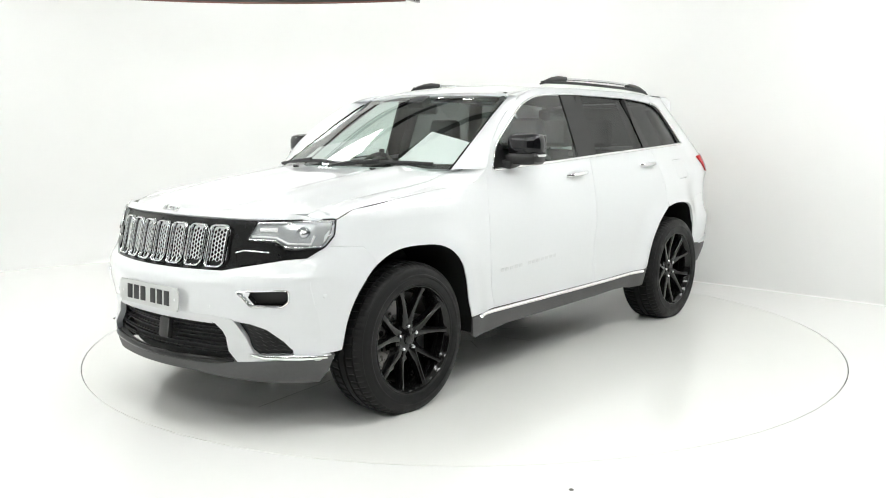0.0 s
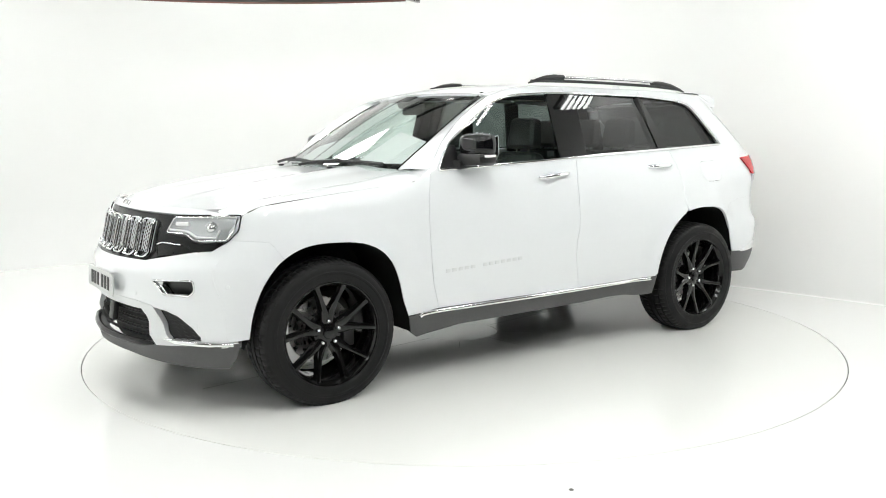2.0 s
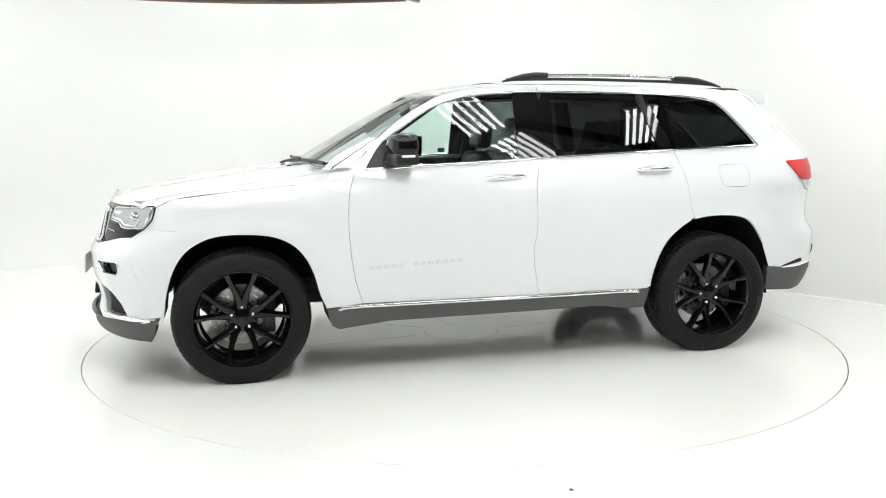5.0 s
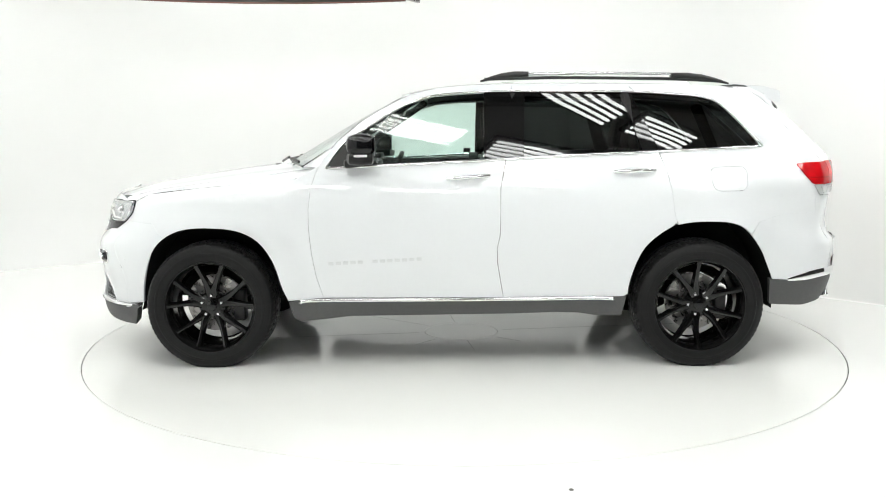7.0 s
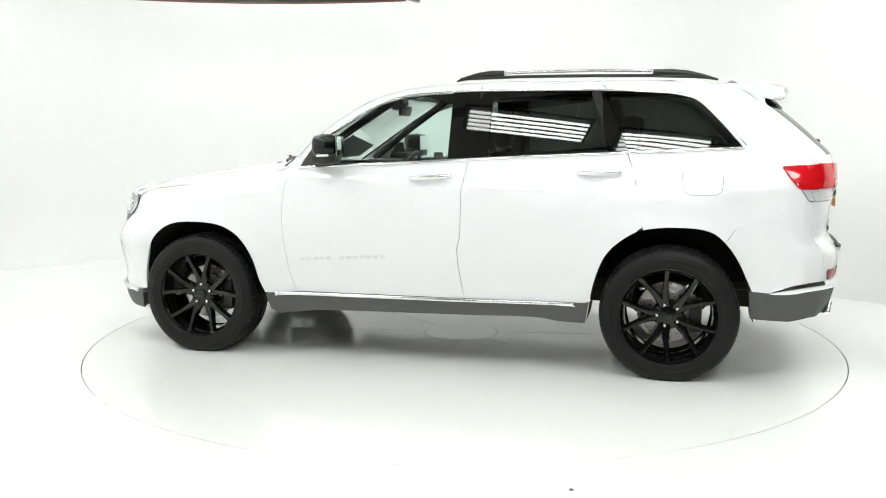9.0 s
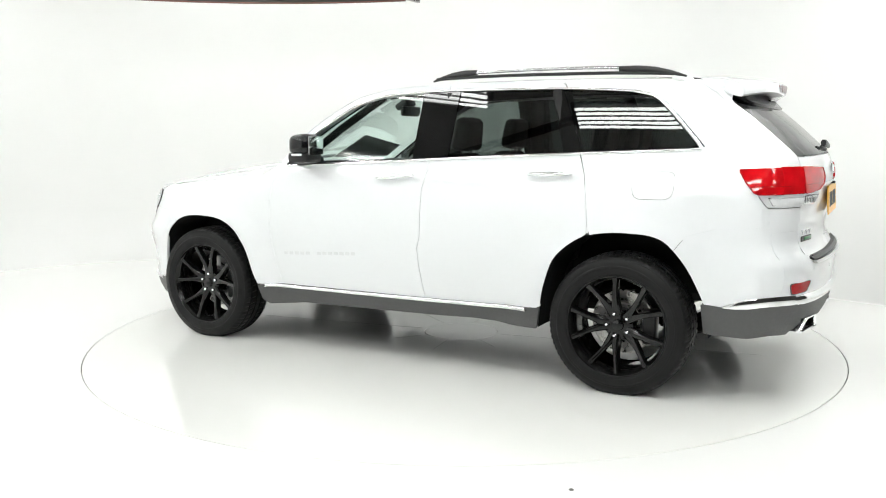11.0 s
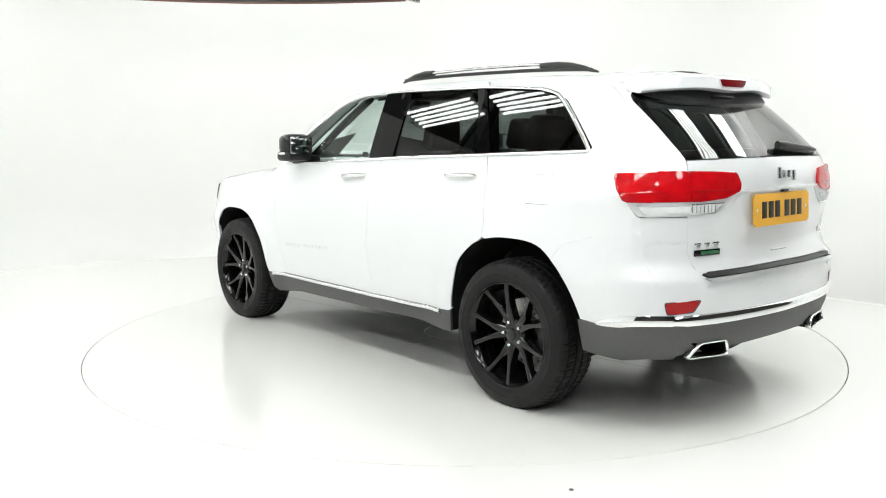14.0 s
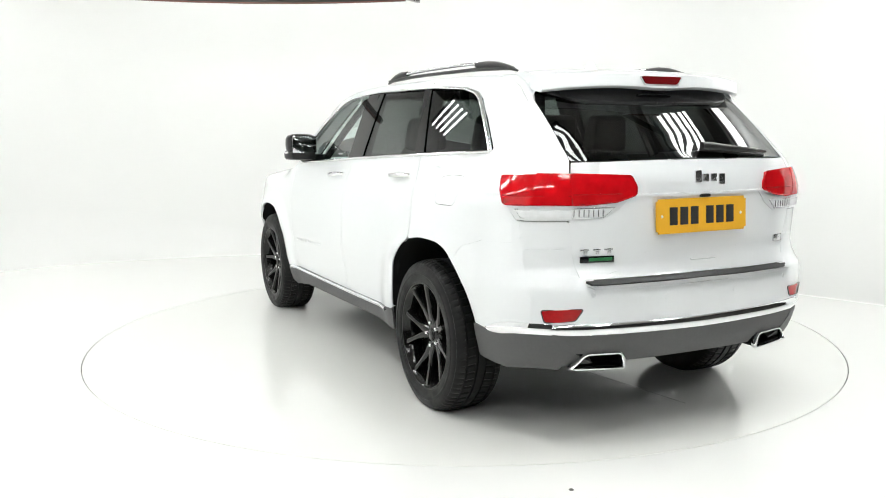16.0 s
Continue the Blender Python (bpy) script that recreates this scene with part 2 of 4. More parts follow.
def bonnet(x, y):
    w = max(.3, flank(min(x, 1.9), 1.07))
    if x > 1.9:
        w *= 1 - .22 * ((x - 1.9) / .34) ** 2
    return Vector((x, y, HOOD(x) + .015 * (1 - ease(abs(abs(y) - .42) / .14)) * ease((2.2 - x) / .5) - .075 * (abs(y) / w) ** 3 - .06 * ease((x - 1.9) / .34) * (abs(y) / w) ** 2))


def smooth_path(pts, n=8):
    out = []
    for i in range(len(pts) - 1):
        p0, p1, p2, p3 = (Vector(pts[max(0, min(len(pts) - 1, i + k))]) for k in (-1, 0, 1, 2))
        for s in range(n):
            t = s / n
            out.append(.5 * (2 * p1 + (p2 - p0) * t + (2 * p0 - 5 * p1 + 4 * p2 - p3) * t * t + (3 * p1 - 3 * p2 + p3 - p0) * t ** 3))
    out.append(Vector(pts[-1]))
    return out




# ---- the studio: floor, curved white wall, dark hall ceiling
R_TABLE = 2.487


def floor_with_hole():
    n = 128
    V, F = [], []
    for j in range(n):
        t = 2 * math.pi * j / n
        c, s = math.cos(t), math.sin(t)
        k = 14 / max(abs(c), abs(s))
        V += [(R_TABLE * c, R_TABLE * s, -.03), (R_TABLE * c, R_TABLE * s, 0), (4.5 * c, 4.5 * s, 0), (k * c, k * s, 0)]
    for j in range(n):
        a, b = 4 * j, 4 * ((j + 1) % n)
        for i in range(3):
            F.append((a + i, a + i + 1, b + i + 1, b + i))
    ob = mesh_object("floor", V, F, FLOOR, smooth=False)
    tagged(ob, "white painted glossy studio floor round the turntable", "floor", kind="structure")


floor_with_hole()

turntable = tagged(new("turntable"), "round white painted turntable with fine seams, turning", "turntable")
lathe("disc", [(0, -.06), (R_TABLE - .006, -.06), (R_TABLE - .006, -.002), (R_TABLE - .0078, 0), (.262, 0), (.258, -.004), (.254, 0), (0, 0)], TABLE, turntable, n=160, axis="z")
pit = lathe("pit", [(0, -.09), (R_TABLE + .02, -.09), (R_TABLE + .02, -.03)], SEAM, None, n=96, axis="z")
pit.name = "turntable_pit"
tagged(pit, "dark shallow pit below the turntable's edge", "pit", kind="structure")
for a, r0, r1 in ((8, .30, 2.0), (188, .30, 2.0), (98, .27, .55), (278, .27, .6), (52, .3, .5), (143, .3, .5), (323, .3, .95)):
    t = radians(a)
    d = Vector((math.cos(t), math.sin(t), 0))
    bar("seam", [d * r0, d * (r0 + r1) / 2, d * r1], .003, SEAM, turntable, thick=.0015, sides=4)

# plan of the wall, from behind the camera on one side round to the other
# last two points carry it on unseen, added to bounce light at the car
PLAN = [(4.75, -.9), (4.4, -.35), (3.95, .25), (3.45, .85), (2.25, 1.98), (1.0, 2.95), (-.6, 3.75), (-2.6, 4.1), (-4.5, 3.6), (-5.6, 2.2), (-6.0, 0), (-6.0, -2.0), (-5.9, -4.0), (-5.2, -6.0), (-3.8, -7.6)]


def wall_sheet(name, path, height, label):
    V, F = [], []
    rows = 8
    m = rows + 3
    n = len(path)
    for i, p in enumerate(path):
        a, b = path[max(0, i - 1)], path[min(n - 1, i + 1)]
        d = (b - a).normalized()
        inward = Vector((-d.y, d.x))
        r = .02 + .55 * ease((i / n - .42) / .15)
        for s in range(rows + 1):
            t = s / rows * math.pi / 2
            q = p + inward * r * (1 - math.sin(t))
            V.append((q.x, q.y, -.003 + r * (1 - math.cos(t))))
        V.append((p.x, p.y, height))
        q = p - inward * .12
        V.append((q.x, q.y, height))
    for i in range(n - 1):
        for s in range(m - 1):
            a = i * m + s
            F.append((a, a + 1, a + 1 + m, a + m))
    ob = mesh_object(name, V, F, WALL)
    tagged(ob, label, "wall", kind="structure")


PATH = smooth_path(PLAN)
wall_sheet("wall_cove", PATH, 4.2, "seamless curved white studio wall running into the floor")
for name, size, at in (("wall_back", (16, .15, 5), (0, -10.1, 2.5)), ("wall_east", (.15, 14, 5), (7.6, -3.2, 2.5)), ("wall_west", (.15, 14, 5), (-7.6, -3.2, 2.5)), ("wall_north", (16, .15, 5), (0, 5.2, 2.5))):
    block(name, size, at, HALL, None, bevel=0)
    tagged(bpy.data.objects[name], "dark outer wall of the hall", "wall", kind="structure")
block("ceiling", (16, 16, .1), (0, -2.4, 5.0), CEILING, None, bevel=0)
tagged(bpy.data.objects["ceiling"], "pale sheeted hall ceiling above the lamps", "ceiling", kind="structure")
for i in range(9):
    pu = block("ceiling_purlin", (15, .10, .18), (0, -9 + 1.7 * i, 4.86), HALL, None, bevel=.01)
    tagged(pu, "dark steel purlin under the hall ceiling", "purlin", "ceiling purlins")


def light_bank(at, rz, tilt=0, tubes=5, length=1.5, spread=.46):
    bank = tagged(new("fluorescent_light"), "hanging bank of bright white fluorescent tubes, from the studio rig or added fill", "lamp", "studio lamps")
    block("housing", (length + .1, spread + .15, .05), (0, 0, .06), BEAM, bank, bevel=.01)
    for i in range(tubes):
        y = (i - (tubes - 1) / 2) * spread / (tubes - 1) if tubes > 1 else 0
        bar("tube", [(-length / 2, y, 0), (length / 2, y, 0)], .045, LAMP, bank, thick=.036, sides=6)
    bank.matrix_basis = pose(*at, tilt, 0, rz)
    return bank


# first nine placed by their reflections in the glass, the last nine added fill
for x, y, rz, tubes, length in ((1.2, -2.45, -38, 5, 1.35), (2.42, -3.2, -28, 5, .9), (-.5, -3.1, -27, 5, 1.3), (.95, -3.85, -20, 5, 1.1), (2.8, -1.05, -46, 5, 1.2), (3.5, -2.2, -52, 5, .9),
                                (-3.75, -.1, -40, 5, 1.4), (-2.35, -1.4, -42, 5, 1.7), (-4.5, 1.7, -40, 4, 1.4), (-2.2, 2.0, -40, 5, 1.4), (.0, 1.6, -40, 4, 1.4), (3.6, .1, -45, 5, 1.2), (-3.4, -3.6, -45, 5, 1.4), (1.0, -5.6, -45, 5, 1.4), (-1.8, -5.8, -45, 5, 1.4), (3.4, -5.0, -45, 5, 1.4), (-4.7, -2.0, -45, 5, 1.4), (-.3, -7.2, -45, 5, 1.4)):
    light_bank((x, y, 3.5), rz, tubes=tubes, length=length, spread=.37)


def overhead_beam():
    # dark curved valance hanging at the top of the set, with a bracket at its end
    ob = tagged(new("overhead_beam"), "black curved overhead beam with a thin reddish edge", "beam")
    pts = []
    for i in range(25):
        u = i / 24
        x = -3.75 + 3.22 * u
        pts.append((x, 2.55 - .25 * (u - .6) ** 2, 2.652 + .075 * ((u - .72) / .72) ** 2 ))
    V, F = [], []
    for x, y, z in pts:
        V += [(x, y, z), (x, y + .08, z), (x, y + .08, z + .07), (x, y, z + .07)]
    for i in range(len(pts) - 1):
        for j in range(4):
            F.append((4 * i + j, 4 * i + (j + 1) % 4, 4 * i + 4 + (j + 1) % 4, 4 * i + 4 + j))
    F += [(3, 2, 1, 0), tuple(len(V) - 4 + j for j in range(4))]
    mesh_object("valance", V, F, BEAM, ob, smooth=False)
    bar("edge_strip", [(x, y - .004, z - .004) for x, y, z in pts], .012, RIM_WOOD, ob, sides=6, label="thin reddish edge strip")
    x, y, z = pts[-1]
    block("bracket", (.20, .07, .022), (x + .03, y - .03, z + .006), STEEL, ob, bevel=.004, turn=(0, 16, 0), label="dull metal bracket")
    block("hanger", (.025, .05, 2.2), (x + .125, y + .02, z + 1.08), BEAM, ob, bevel=.004)


overhead_beam()

bolt = lathe("floor_bolt", [(0, .004), (.008, .003), (.011, 0)], SEAM, None, n=14, axis="z", at=(.431, -2.718, 0))
tagged(bolt, "small dark bolt head in the white floor", "bolt")


# ---- the car
car = tagged(new("car"), "white four-door sport utility car with black alloy wheels", "car")
OUT = (0, 1, 0)
FWD = (1, 0, 0)
AFT = (-1, 0, 0)
TOP = (0, 0, 1)

ARCH_F = [(.985, .40), (1.033, .485), (1.084, .613), (1.135, .714), (1.205, .785), (1.293, .828), (1.419, .842), (1.545, .840), (1.637, .815), (1.721, .755), (1.789, .655), (1.842, .517), (1.876, .386)]
ARCH_R = [(-1.023, .431), (-1.065, .541), (-1.116, .678), (-1.177, .759), (-1.273, .838), (-1.398, .866), (-1.52, .869), (-1.631, .860), (-1.704, .820), (-1.781, .711), (-1.840, .593), (-1.879, .519)]



def round_arch(pts, xc):
    # fuller shoulders, then a smooth line through the points
    q = [(x + (.024 if x > xc else -.024) * ease((z - .42) / .15) * ease((.87 - z) / .10), z) for x, z in pts]
    return [tuple(v) for v in smooth_path(q, 3)]


ARCH_F, ARCH_R = round_arch(ARCH_F, 1.4575), round_arch(ARCH_R, -1.4575)
CUT = min(range(len(ARCH_F)), key=lambda i: abs(ARCH_F[i][0] - 1.72) + abs(ARCH_F[i][1] - .775))
CUT_R = min(range(len(ARCH_R)), key=lambda i: abs(ARCH_R[i][0] + 1.745) + abs(ARCH_R[i][1] - .80))
DOOR_FRONT_EDGE = [(.78, .420), (.822, .557), (.843, .686), (.856, .83), (.857, .95), (.845, 1.062), (.815, 1.165), (.765, 1.25)]
A_LINE = [(.69, 1.345), (.56, 1.452), (.44, 1.530), (.30, 1.603), (.12, 1.650), (-.08, 1.668), (-.345, 1.674)]
B_LINE = [(-.335, 1.50), (-.305, 1.235), (-.272, 1.069), (-.271, .86), (-.268, .79), (-.250, .718), (-.254, .626), (-.273, .516), (-.290, .420)]
C_LINE = [(-.98, 1.674), (-1.05, 1.662), (-1.09, 1.635), (-1.13, 1.52), (-1.212, 1.277), (-1.249, 1.172), (-1.276, 1.046), (-1.291, .90), (-1.291, .857)]
REAR_DOOR_LOW = [p for p in ARCH_R[::-1] if p[0] > -1.285 and p[1] > .45] + [(-1.03, .440), (-1.0, .425)]

# side glass, all round
DLO_FRONT = [(.755, 1.190), (.655, 1.327), (.525, 1.418), (.414, 1.490), (.285, 1.561), (.12, 1.611), (-.06, 1.628), (-.35, 1.638)]
DLO_REAR = [(-1.0, 1.633), (-1.25, 1.622), (-1.46, 1.606), (-1.56, 1.580), (-1.62, 1.540), (-1.70, 1.46), (-1.80, 1.35), (-1.838, 1.305)]
BELT = [(-1.835, 1.300), (-1.2, 1.275), (-.6, 1.250), (0, 1.220), (.4, 1.202), (.755, 1.186)]



def doors():
    # lower skins
    both("front_door", DOOR_FRONT_EDGE + [(.752, 1.184)] + BELT[::-1][1:4] + [(-.304, 1.234)] + B_LINE[2:], side, OUT, PAINT, car, gap=.0016)
    both("rear_door", [(-.306, 1.234), (-.6, 1.248), (-1.208, 1.273)] + C_LINE[5:] + REAR_DOOR_LOW + B_LINE[2:][::-1], side, OUT, PAINT, car, gap=.0016)
    # frames above the glass
    both("front_door_frame", [(.765, 1.19), (.765, 1.25)] + A_LINE + [(-.345, 1.640)] + DLO_FRONT[::-1], side, OUT, PAINT, car, gap=.0013, step=.03)
    both("rear_door_frame", [(-.35, 1.674), (-.98, 1.674), (-1.05, 1.662), (-1.085, 1.636), (-1.0, 1.635), (-.35, 1.640)], side, OUT, PAINT, car, gap=.0013, step=.03)


doors()
both("front_wing", DOOR_FRONT_EDGE[::-1] + [(.99, .405)] + ARCH_F[1:CUT + 1] + [(1.78, .868), (1.965, .885), (1.95, .93), (1.885, 1.0), (1.80, 1.04), (1.5, 1.075), (1.15, 1.105), (.93, 1.13), (.80, 1.20)], side, OUT, PAINT, car, gap=.0008, step=.04)
WING_TOP = curve([.80, .93, 1.15, 1.5, 1.80, 1.90], [1.20, 1.13, 1.105, 1.075, 1.04, .995])
BONNET_EDGE = curve([.80, .92, 1.05, 1.18, 1.5, 1.8, 1.95], [.68, .69, .735, .765, .745, .72, .735])
FUEL = rounded([(-1.503, 1.184), (-1.732, 1.190), (-1.725, 1.046), (-1.521, 1.044)], .05)
both("quarter_panel", [(-1.216, 1.275), (-1.838, 1.302), (-1.850, 1.318), (-1.712, 1.468), (-1.632, 1.548), (-1.566, 1.590), (-1.46, 1.615), (-1.25, 1.630), (-1.085, 1.637), (-1.06, 1.668), (-1.4, 1.672), (-1.82, 1.648), (-1.885, 1.58), (-2.00, 1.48), (-2.105, 1.40), (-2.205, 1.28), (-2.26, 1.215), (-2.035, 1.20), (-2.13, 1.08), (-2.17, 1.02), (-2.185, 1.01), (-2.185, .921), (-1.95, .909), (-1.80, .866), ] + [p for p in ARCH_R[:CUT_R + 1][::-1] if p[0] < -1.293] + C_LINE[4:-1][::-1],
     side, OUT, PAINT, car, holes=[FUEL], gap=.0013, step=.04)

# bumpers
both("rear_bumper_corner", [(-2.36, 1.008), (-2.187, 1.008), (-2.187, .919), (-1.95, .907), (-1.80, .864), ] + ARCH_R[CUT_R:] + [ (-1.99, .512), (-2.10, .535), (-2.25, .555), (-2.35, .56)], side, OUT, PAINT, car, gap=.0008, step=.035)
panel("rear_bumper", rounded([(-.60, .770), (-.635, .892), (-.80, .892), (-.80, .556), (-.4, .554), (0, .556), (.4, .554), (.80, .556), (.80, .892), (.635, .892), (.60, .770), (.52, .722), (-.52, .722)], .012), rear, AFT, PAINT, car, step=.04, lift=.0012)
both("front_bumper_corner", [(1.965, .883), (1.78, .866)] + ARCH_F[CUT:] + [(2.08, .372), (2.11, .56), (2.12, .80)], side, OUT, PAINT, car, gap=.0008, step=.035)
FOG = rounded([(.548, .680), (.768, .692), (.764, .640), (.735, .614), (.612, .614), (.585, .655)], .015)
panel("front_bumper", [(-.83, .56), (-.835, .80), (-.74, .825), (-.46, .768), (-.2, .764), (0, .764), (.2, .764), (.46, .768), (.74, .825), (.835, .80), (.83, .56), (.82, .372), (.775, .384), (.72, .45), (.66, .506), (.60, .528), (.515, .540), (.40, .557), (-.40, .557), (-.515, .540), (-.60, .528), (-.66, .506), (-.72, .45), (-.775, .384), (-.82, .372)], front, FWD, PAINT, car, holes=[FOG, [(-a, b) for a, b in FOG]], step=.035, lift=.0012)

# top skins
panel("bonnet_skin", [(.95, -.70), (.79, -.70), (.89, -.58), (1.0, -.4), (1.05, 0), (1.0, .4), (.89, .58), (.79, .70), (.95, .70), (1.18, .765), (1.5, .745), (1.8, .72), (1.95, .735), (2.06, .58), (2.15, .42), (2.19, .25), (2.205, 0), (2.19, -.25), (2.15, -.42), (2.06, -.58), (1.95, -.735), (1.8, -.72), (1.5, -.745), (1.18, -.765)][::-1], bonnet, TOP, PAINT, car, step=.05, gap=.0007)
panel("roof_skin", [(.33, -.3), (.35, 0), (.33, .3), (.24, .60), (-.3, .615), (-1.9, .60), (-2.0, .4), (-2.03, 0), (-2.0, -.4), (-1.9, -.60), (-.3, -.615), (.24, -.60)], roof, TOP, PAINT, car, step=.06)


def loft(name, A, B, mat, parent, bulge=0.0, rows=4, label="", mirror=False, hint=OUT):
    V, F = [], []
    n = len(A)
    h = Vector(hint)
    for a, b in zip(A, B):
        a, b = Vector(a), Vector(b)
        for r in range(rows + 1):
            t = r / rows
            p = a.lerp(b, t) + h * bulge * 4 * t * (1 - t)
            V.append(Vector((p.x, -p.y, p.z)) if mirror else p)
    for i in range(n - 1):
        for r in range(rows):
            q = i * (rows + 1) + r
            f = (q, q + 1, q + rows + 2, q + rows + 1)
            F.append(f)
    ob = mesh_object(name, V, F, mat, parent, label)
    return ob


for m in (False, True):
    xs = [.30 - .06 * i for i in range(36)]
    top = [roof(x, .60) for x in xs]
    zt = curve([-1.93, -1.86, -1.6, -1.4, -1.0, -.345, -.08, .12, .30], [1.618, 1.650, 1.664, 1.674, 1.676, 1.676, 1.670, 1.652, 1.605])
    low = [side(x, zt(x)) for x in xs]
    loft("roof_rail_skin", top, low, PAINT, car, bulge=.008, mirror=m, hint=(0, .6, .8))
    # windscreen pillars
    zs = [1.19 + .02 * i for i in range(23)]
    edge = curve([1.18, 1.25, 1.345, 1.452, 1.53, 1.603, 1.65], [.80, .765, .69, .56, .44, .30, .12])
    ya = curve([1.18, 1.40, 1.64], [.715, .665, .60])
    loft("pillar_skin", [screen(ya(z), z) for z in zs], [side(edge(z), z) for z in zs], PAINT, car, bulge=.012, mirror=m, hint=(.5, .8, .3))
    ends = zs[:-2]
    V, F = [], []
    for z in ends:
        p = screen(ya(z), z)
        s = -1 if m else 1
        for dx, dy, dz in ((-.004, -.005, -.004), (.003, -.004, .003), (.003, .003, .003), (-.005, .006, -.004)):
            V.append((p.x + dx, s * (p.y + dy), p.z + dz))
    for i in range(len(ends) - 1):
        for k in range(3):
            F.append((4 * i + k, 4 * i + k + 1, 4 * i + k + 5, 4 * i + k + 4))
    mesh_object("windscreen_moulding", V, F, PILLAR, car, "thin black windscreen moulding")

panel("windscreen", [(-.70, 1.185), (-.35, 1.18), (0, 1.18), (.35, 1.18), (.70, 1.185), (.66, 1.40), (.60, 1.62), (.3, 1.645), (0, 1.65), (-.3, 1.645), (-.60, 1.62), (-.66, 1.40)], screen, FWD, SCREENGLASS, car, step=.07, depth=.004)
both("front_side_glass", inset(DLO_FRONT[:-1] + [(-.225, 1.632), (-.20, 1.228), (0, 1.220), (.4, 1.202), (.755, 1.186)], .004), pane, OUT, FRONTGLASS, car, lift=-.010, depth=.004)
both("rear_side_glass", [(-.425, 1.637), (-.41, 1.243), (-.6, 1.250), (-1.125, 1.271), (-1.005, 1.633)], pane, OUT, PRIVACY, car, lift=-.010, depth=.004)
both("quarter_glass", [(-1.055, 1.630), (-1.25, 1.622), (-1.46, 1.606), (-1.56, 1.580), (-1.62, 1.540), (-1.70, 1.46), (-1.80, 1.35), (-1.828, 1.302), (-1.215, 1.276)], pane, OUT, PRIVACY, car, lift=-.010, depth=.004)
both("centre_pillar", [(-.18, 1.634), (-.345, 1.638), (-.425, 1.638), (-.41, 1.243), (-.305, 1.238), (-.175, 1.230)], pane, OUT, PILLAR, car, lift=-.004, depth=.012)
both("rear_pillar", [(-1.0, 1.634), (-1.06, 1.632), (-1.22, 1.278), (-1.12, 1.272)], pane, OUT, PILLAR, car, lift=-.004, depth=.012)
panel("tailgate", [(-.60, .762), (-.625, .91), (-.645, 1.03), (-.635, 1.21), (-.62, 1.262), (-.3, 1.268), (0, 1.270), (.3, 1.268), (.62, 1.262), (.635, 1.21), (.645, 1.03), (.625, .91), (.60, .762), (0, .765)], rear, AFT, PAINT, car, step=.045, gap=.0013)
def tail_glass(y, z):
    edge = rear(.60, z).x
    return Vector((TAIL(z) + (edge - TAIL(z)) * abs(y / .60) ** 3, y, z))


panel("tailgate_glass", [(-.62, 1.27), (0, 1.278), (.62, 1.27), (.600, 1.60), (0, 1.61), (-.600, 1.60)], tail_glass, AFT, PRIVACY, car, step=.05, lift=-.004, depth=.004)

# lower grey cladding
both("sill", [(.985, .395), (.89, .412), (0, .418), (-1.018, .428), (-.995, .306), (-.838, .307), (-.74, .322), (-.60, .326), (-.344, .318), (.3, .31), (.621, .306), (.786, .285), (.915, .272), (.96, .30)], side, OUT, CLAD, car, lift=.004, depth=.06)
panel("front_lip", [(-.84, .372), (-.55, .352), (-.3, .338), (0, .335), (.3, .338), (.55, .352), (.84, .372), (.815, .30), (.775, .240), (.70, .248), (.55, .262), (.3, .284), (0, .288), (-.3, .284), (-.55, .262), (-.70, .248), (-.775, .240), (-.815, .30)], front, FWD, CLAD, car, lift=.006, depth=.05)
both("rear_cladding_side", [(-1.882, .515), (-2.0, .512), (-2.12, .535), (-2.33, .53), (-2.33, .39), (-2.10, .352), (-1.93, .36), (-1.895, .365)], side, OUT, CLAD, car, lift=.004, depth=.05)
panel("rear_cladding", [(-.80, .53), (-.5, .518), (0, .515), (.5, .518), (.80, .53), (.80, .37), (.66, .36), (.62, .44), (.40, .435), (.36, .39), (0, .392), (-.36, .39), (-.40, .435), (-.62, .44), (-.66, .36), (-.80, .37)][::-1], rear, AFT, CLAD, car, lift=.002, depth=.06)

# inner shell coloured dark to put shade into the gaps and arches
for m in (False, True):
    panel("inner_side", [(1.95, .90), (1.95, 1.0), (.85, 1.14), (-2.1, 1.2), (-2.1, .92), (-1.75, .90), (-1.2, .90), (-1.0, .45), (.95, .42), (1.15, .88), (1.75, .88)], side, OUT, DARK, car, lift=-.03, step=.09, mirror=m)
block("underbody", (3.1, .98, .20), (.30, 0, .45), DARK, car, bevel=.05)
block("rear_underbody", (.62, .95, .16), (-1.98, 0, .53), DARK, car, bevel=.05)
bar("silencer", [(-1.90, -.42, .42), (-1.92, 0, .41), (-1.90, .42, .42)], .20, DARK, car, thick=.15, sides=12)
for arch in (ARCH_F, ARCH_R):
    for m in (False, True):
        lip = [side(x, z) + Vector((0, -.006, .002)) for x, z in [(arch[0][0] + (-.02 if arch[0][0] > 0 else .02), .31)] + arch + [(arch[-1][0] + (.02 if arch[-1][0] > 0 else -.02), .33)]]
        deep = [Vector((p.x, .56, p.z)) for p in lip]
        loft("arch_liner", lip, deep, LINER, car, rows=3, mirror=m)
        top = [p for p in deep if p.z > .50]
        k = -1 if m else 1
        bm = bmesh.new()
        bm.faces.new([bm.verts.new((p.x, k * p.y, p.z)) for p in top])
        part("arch_backing", bm, LINER, car)

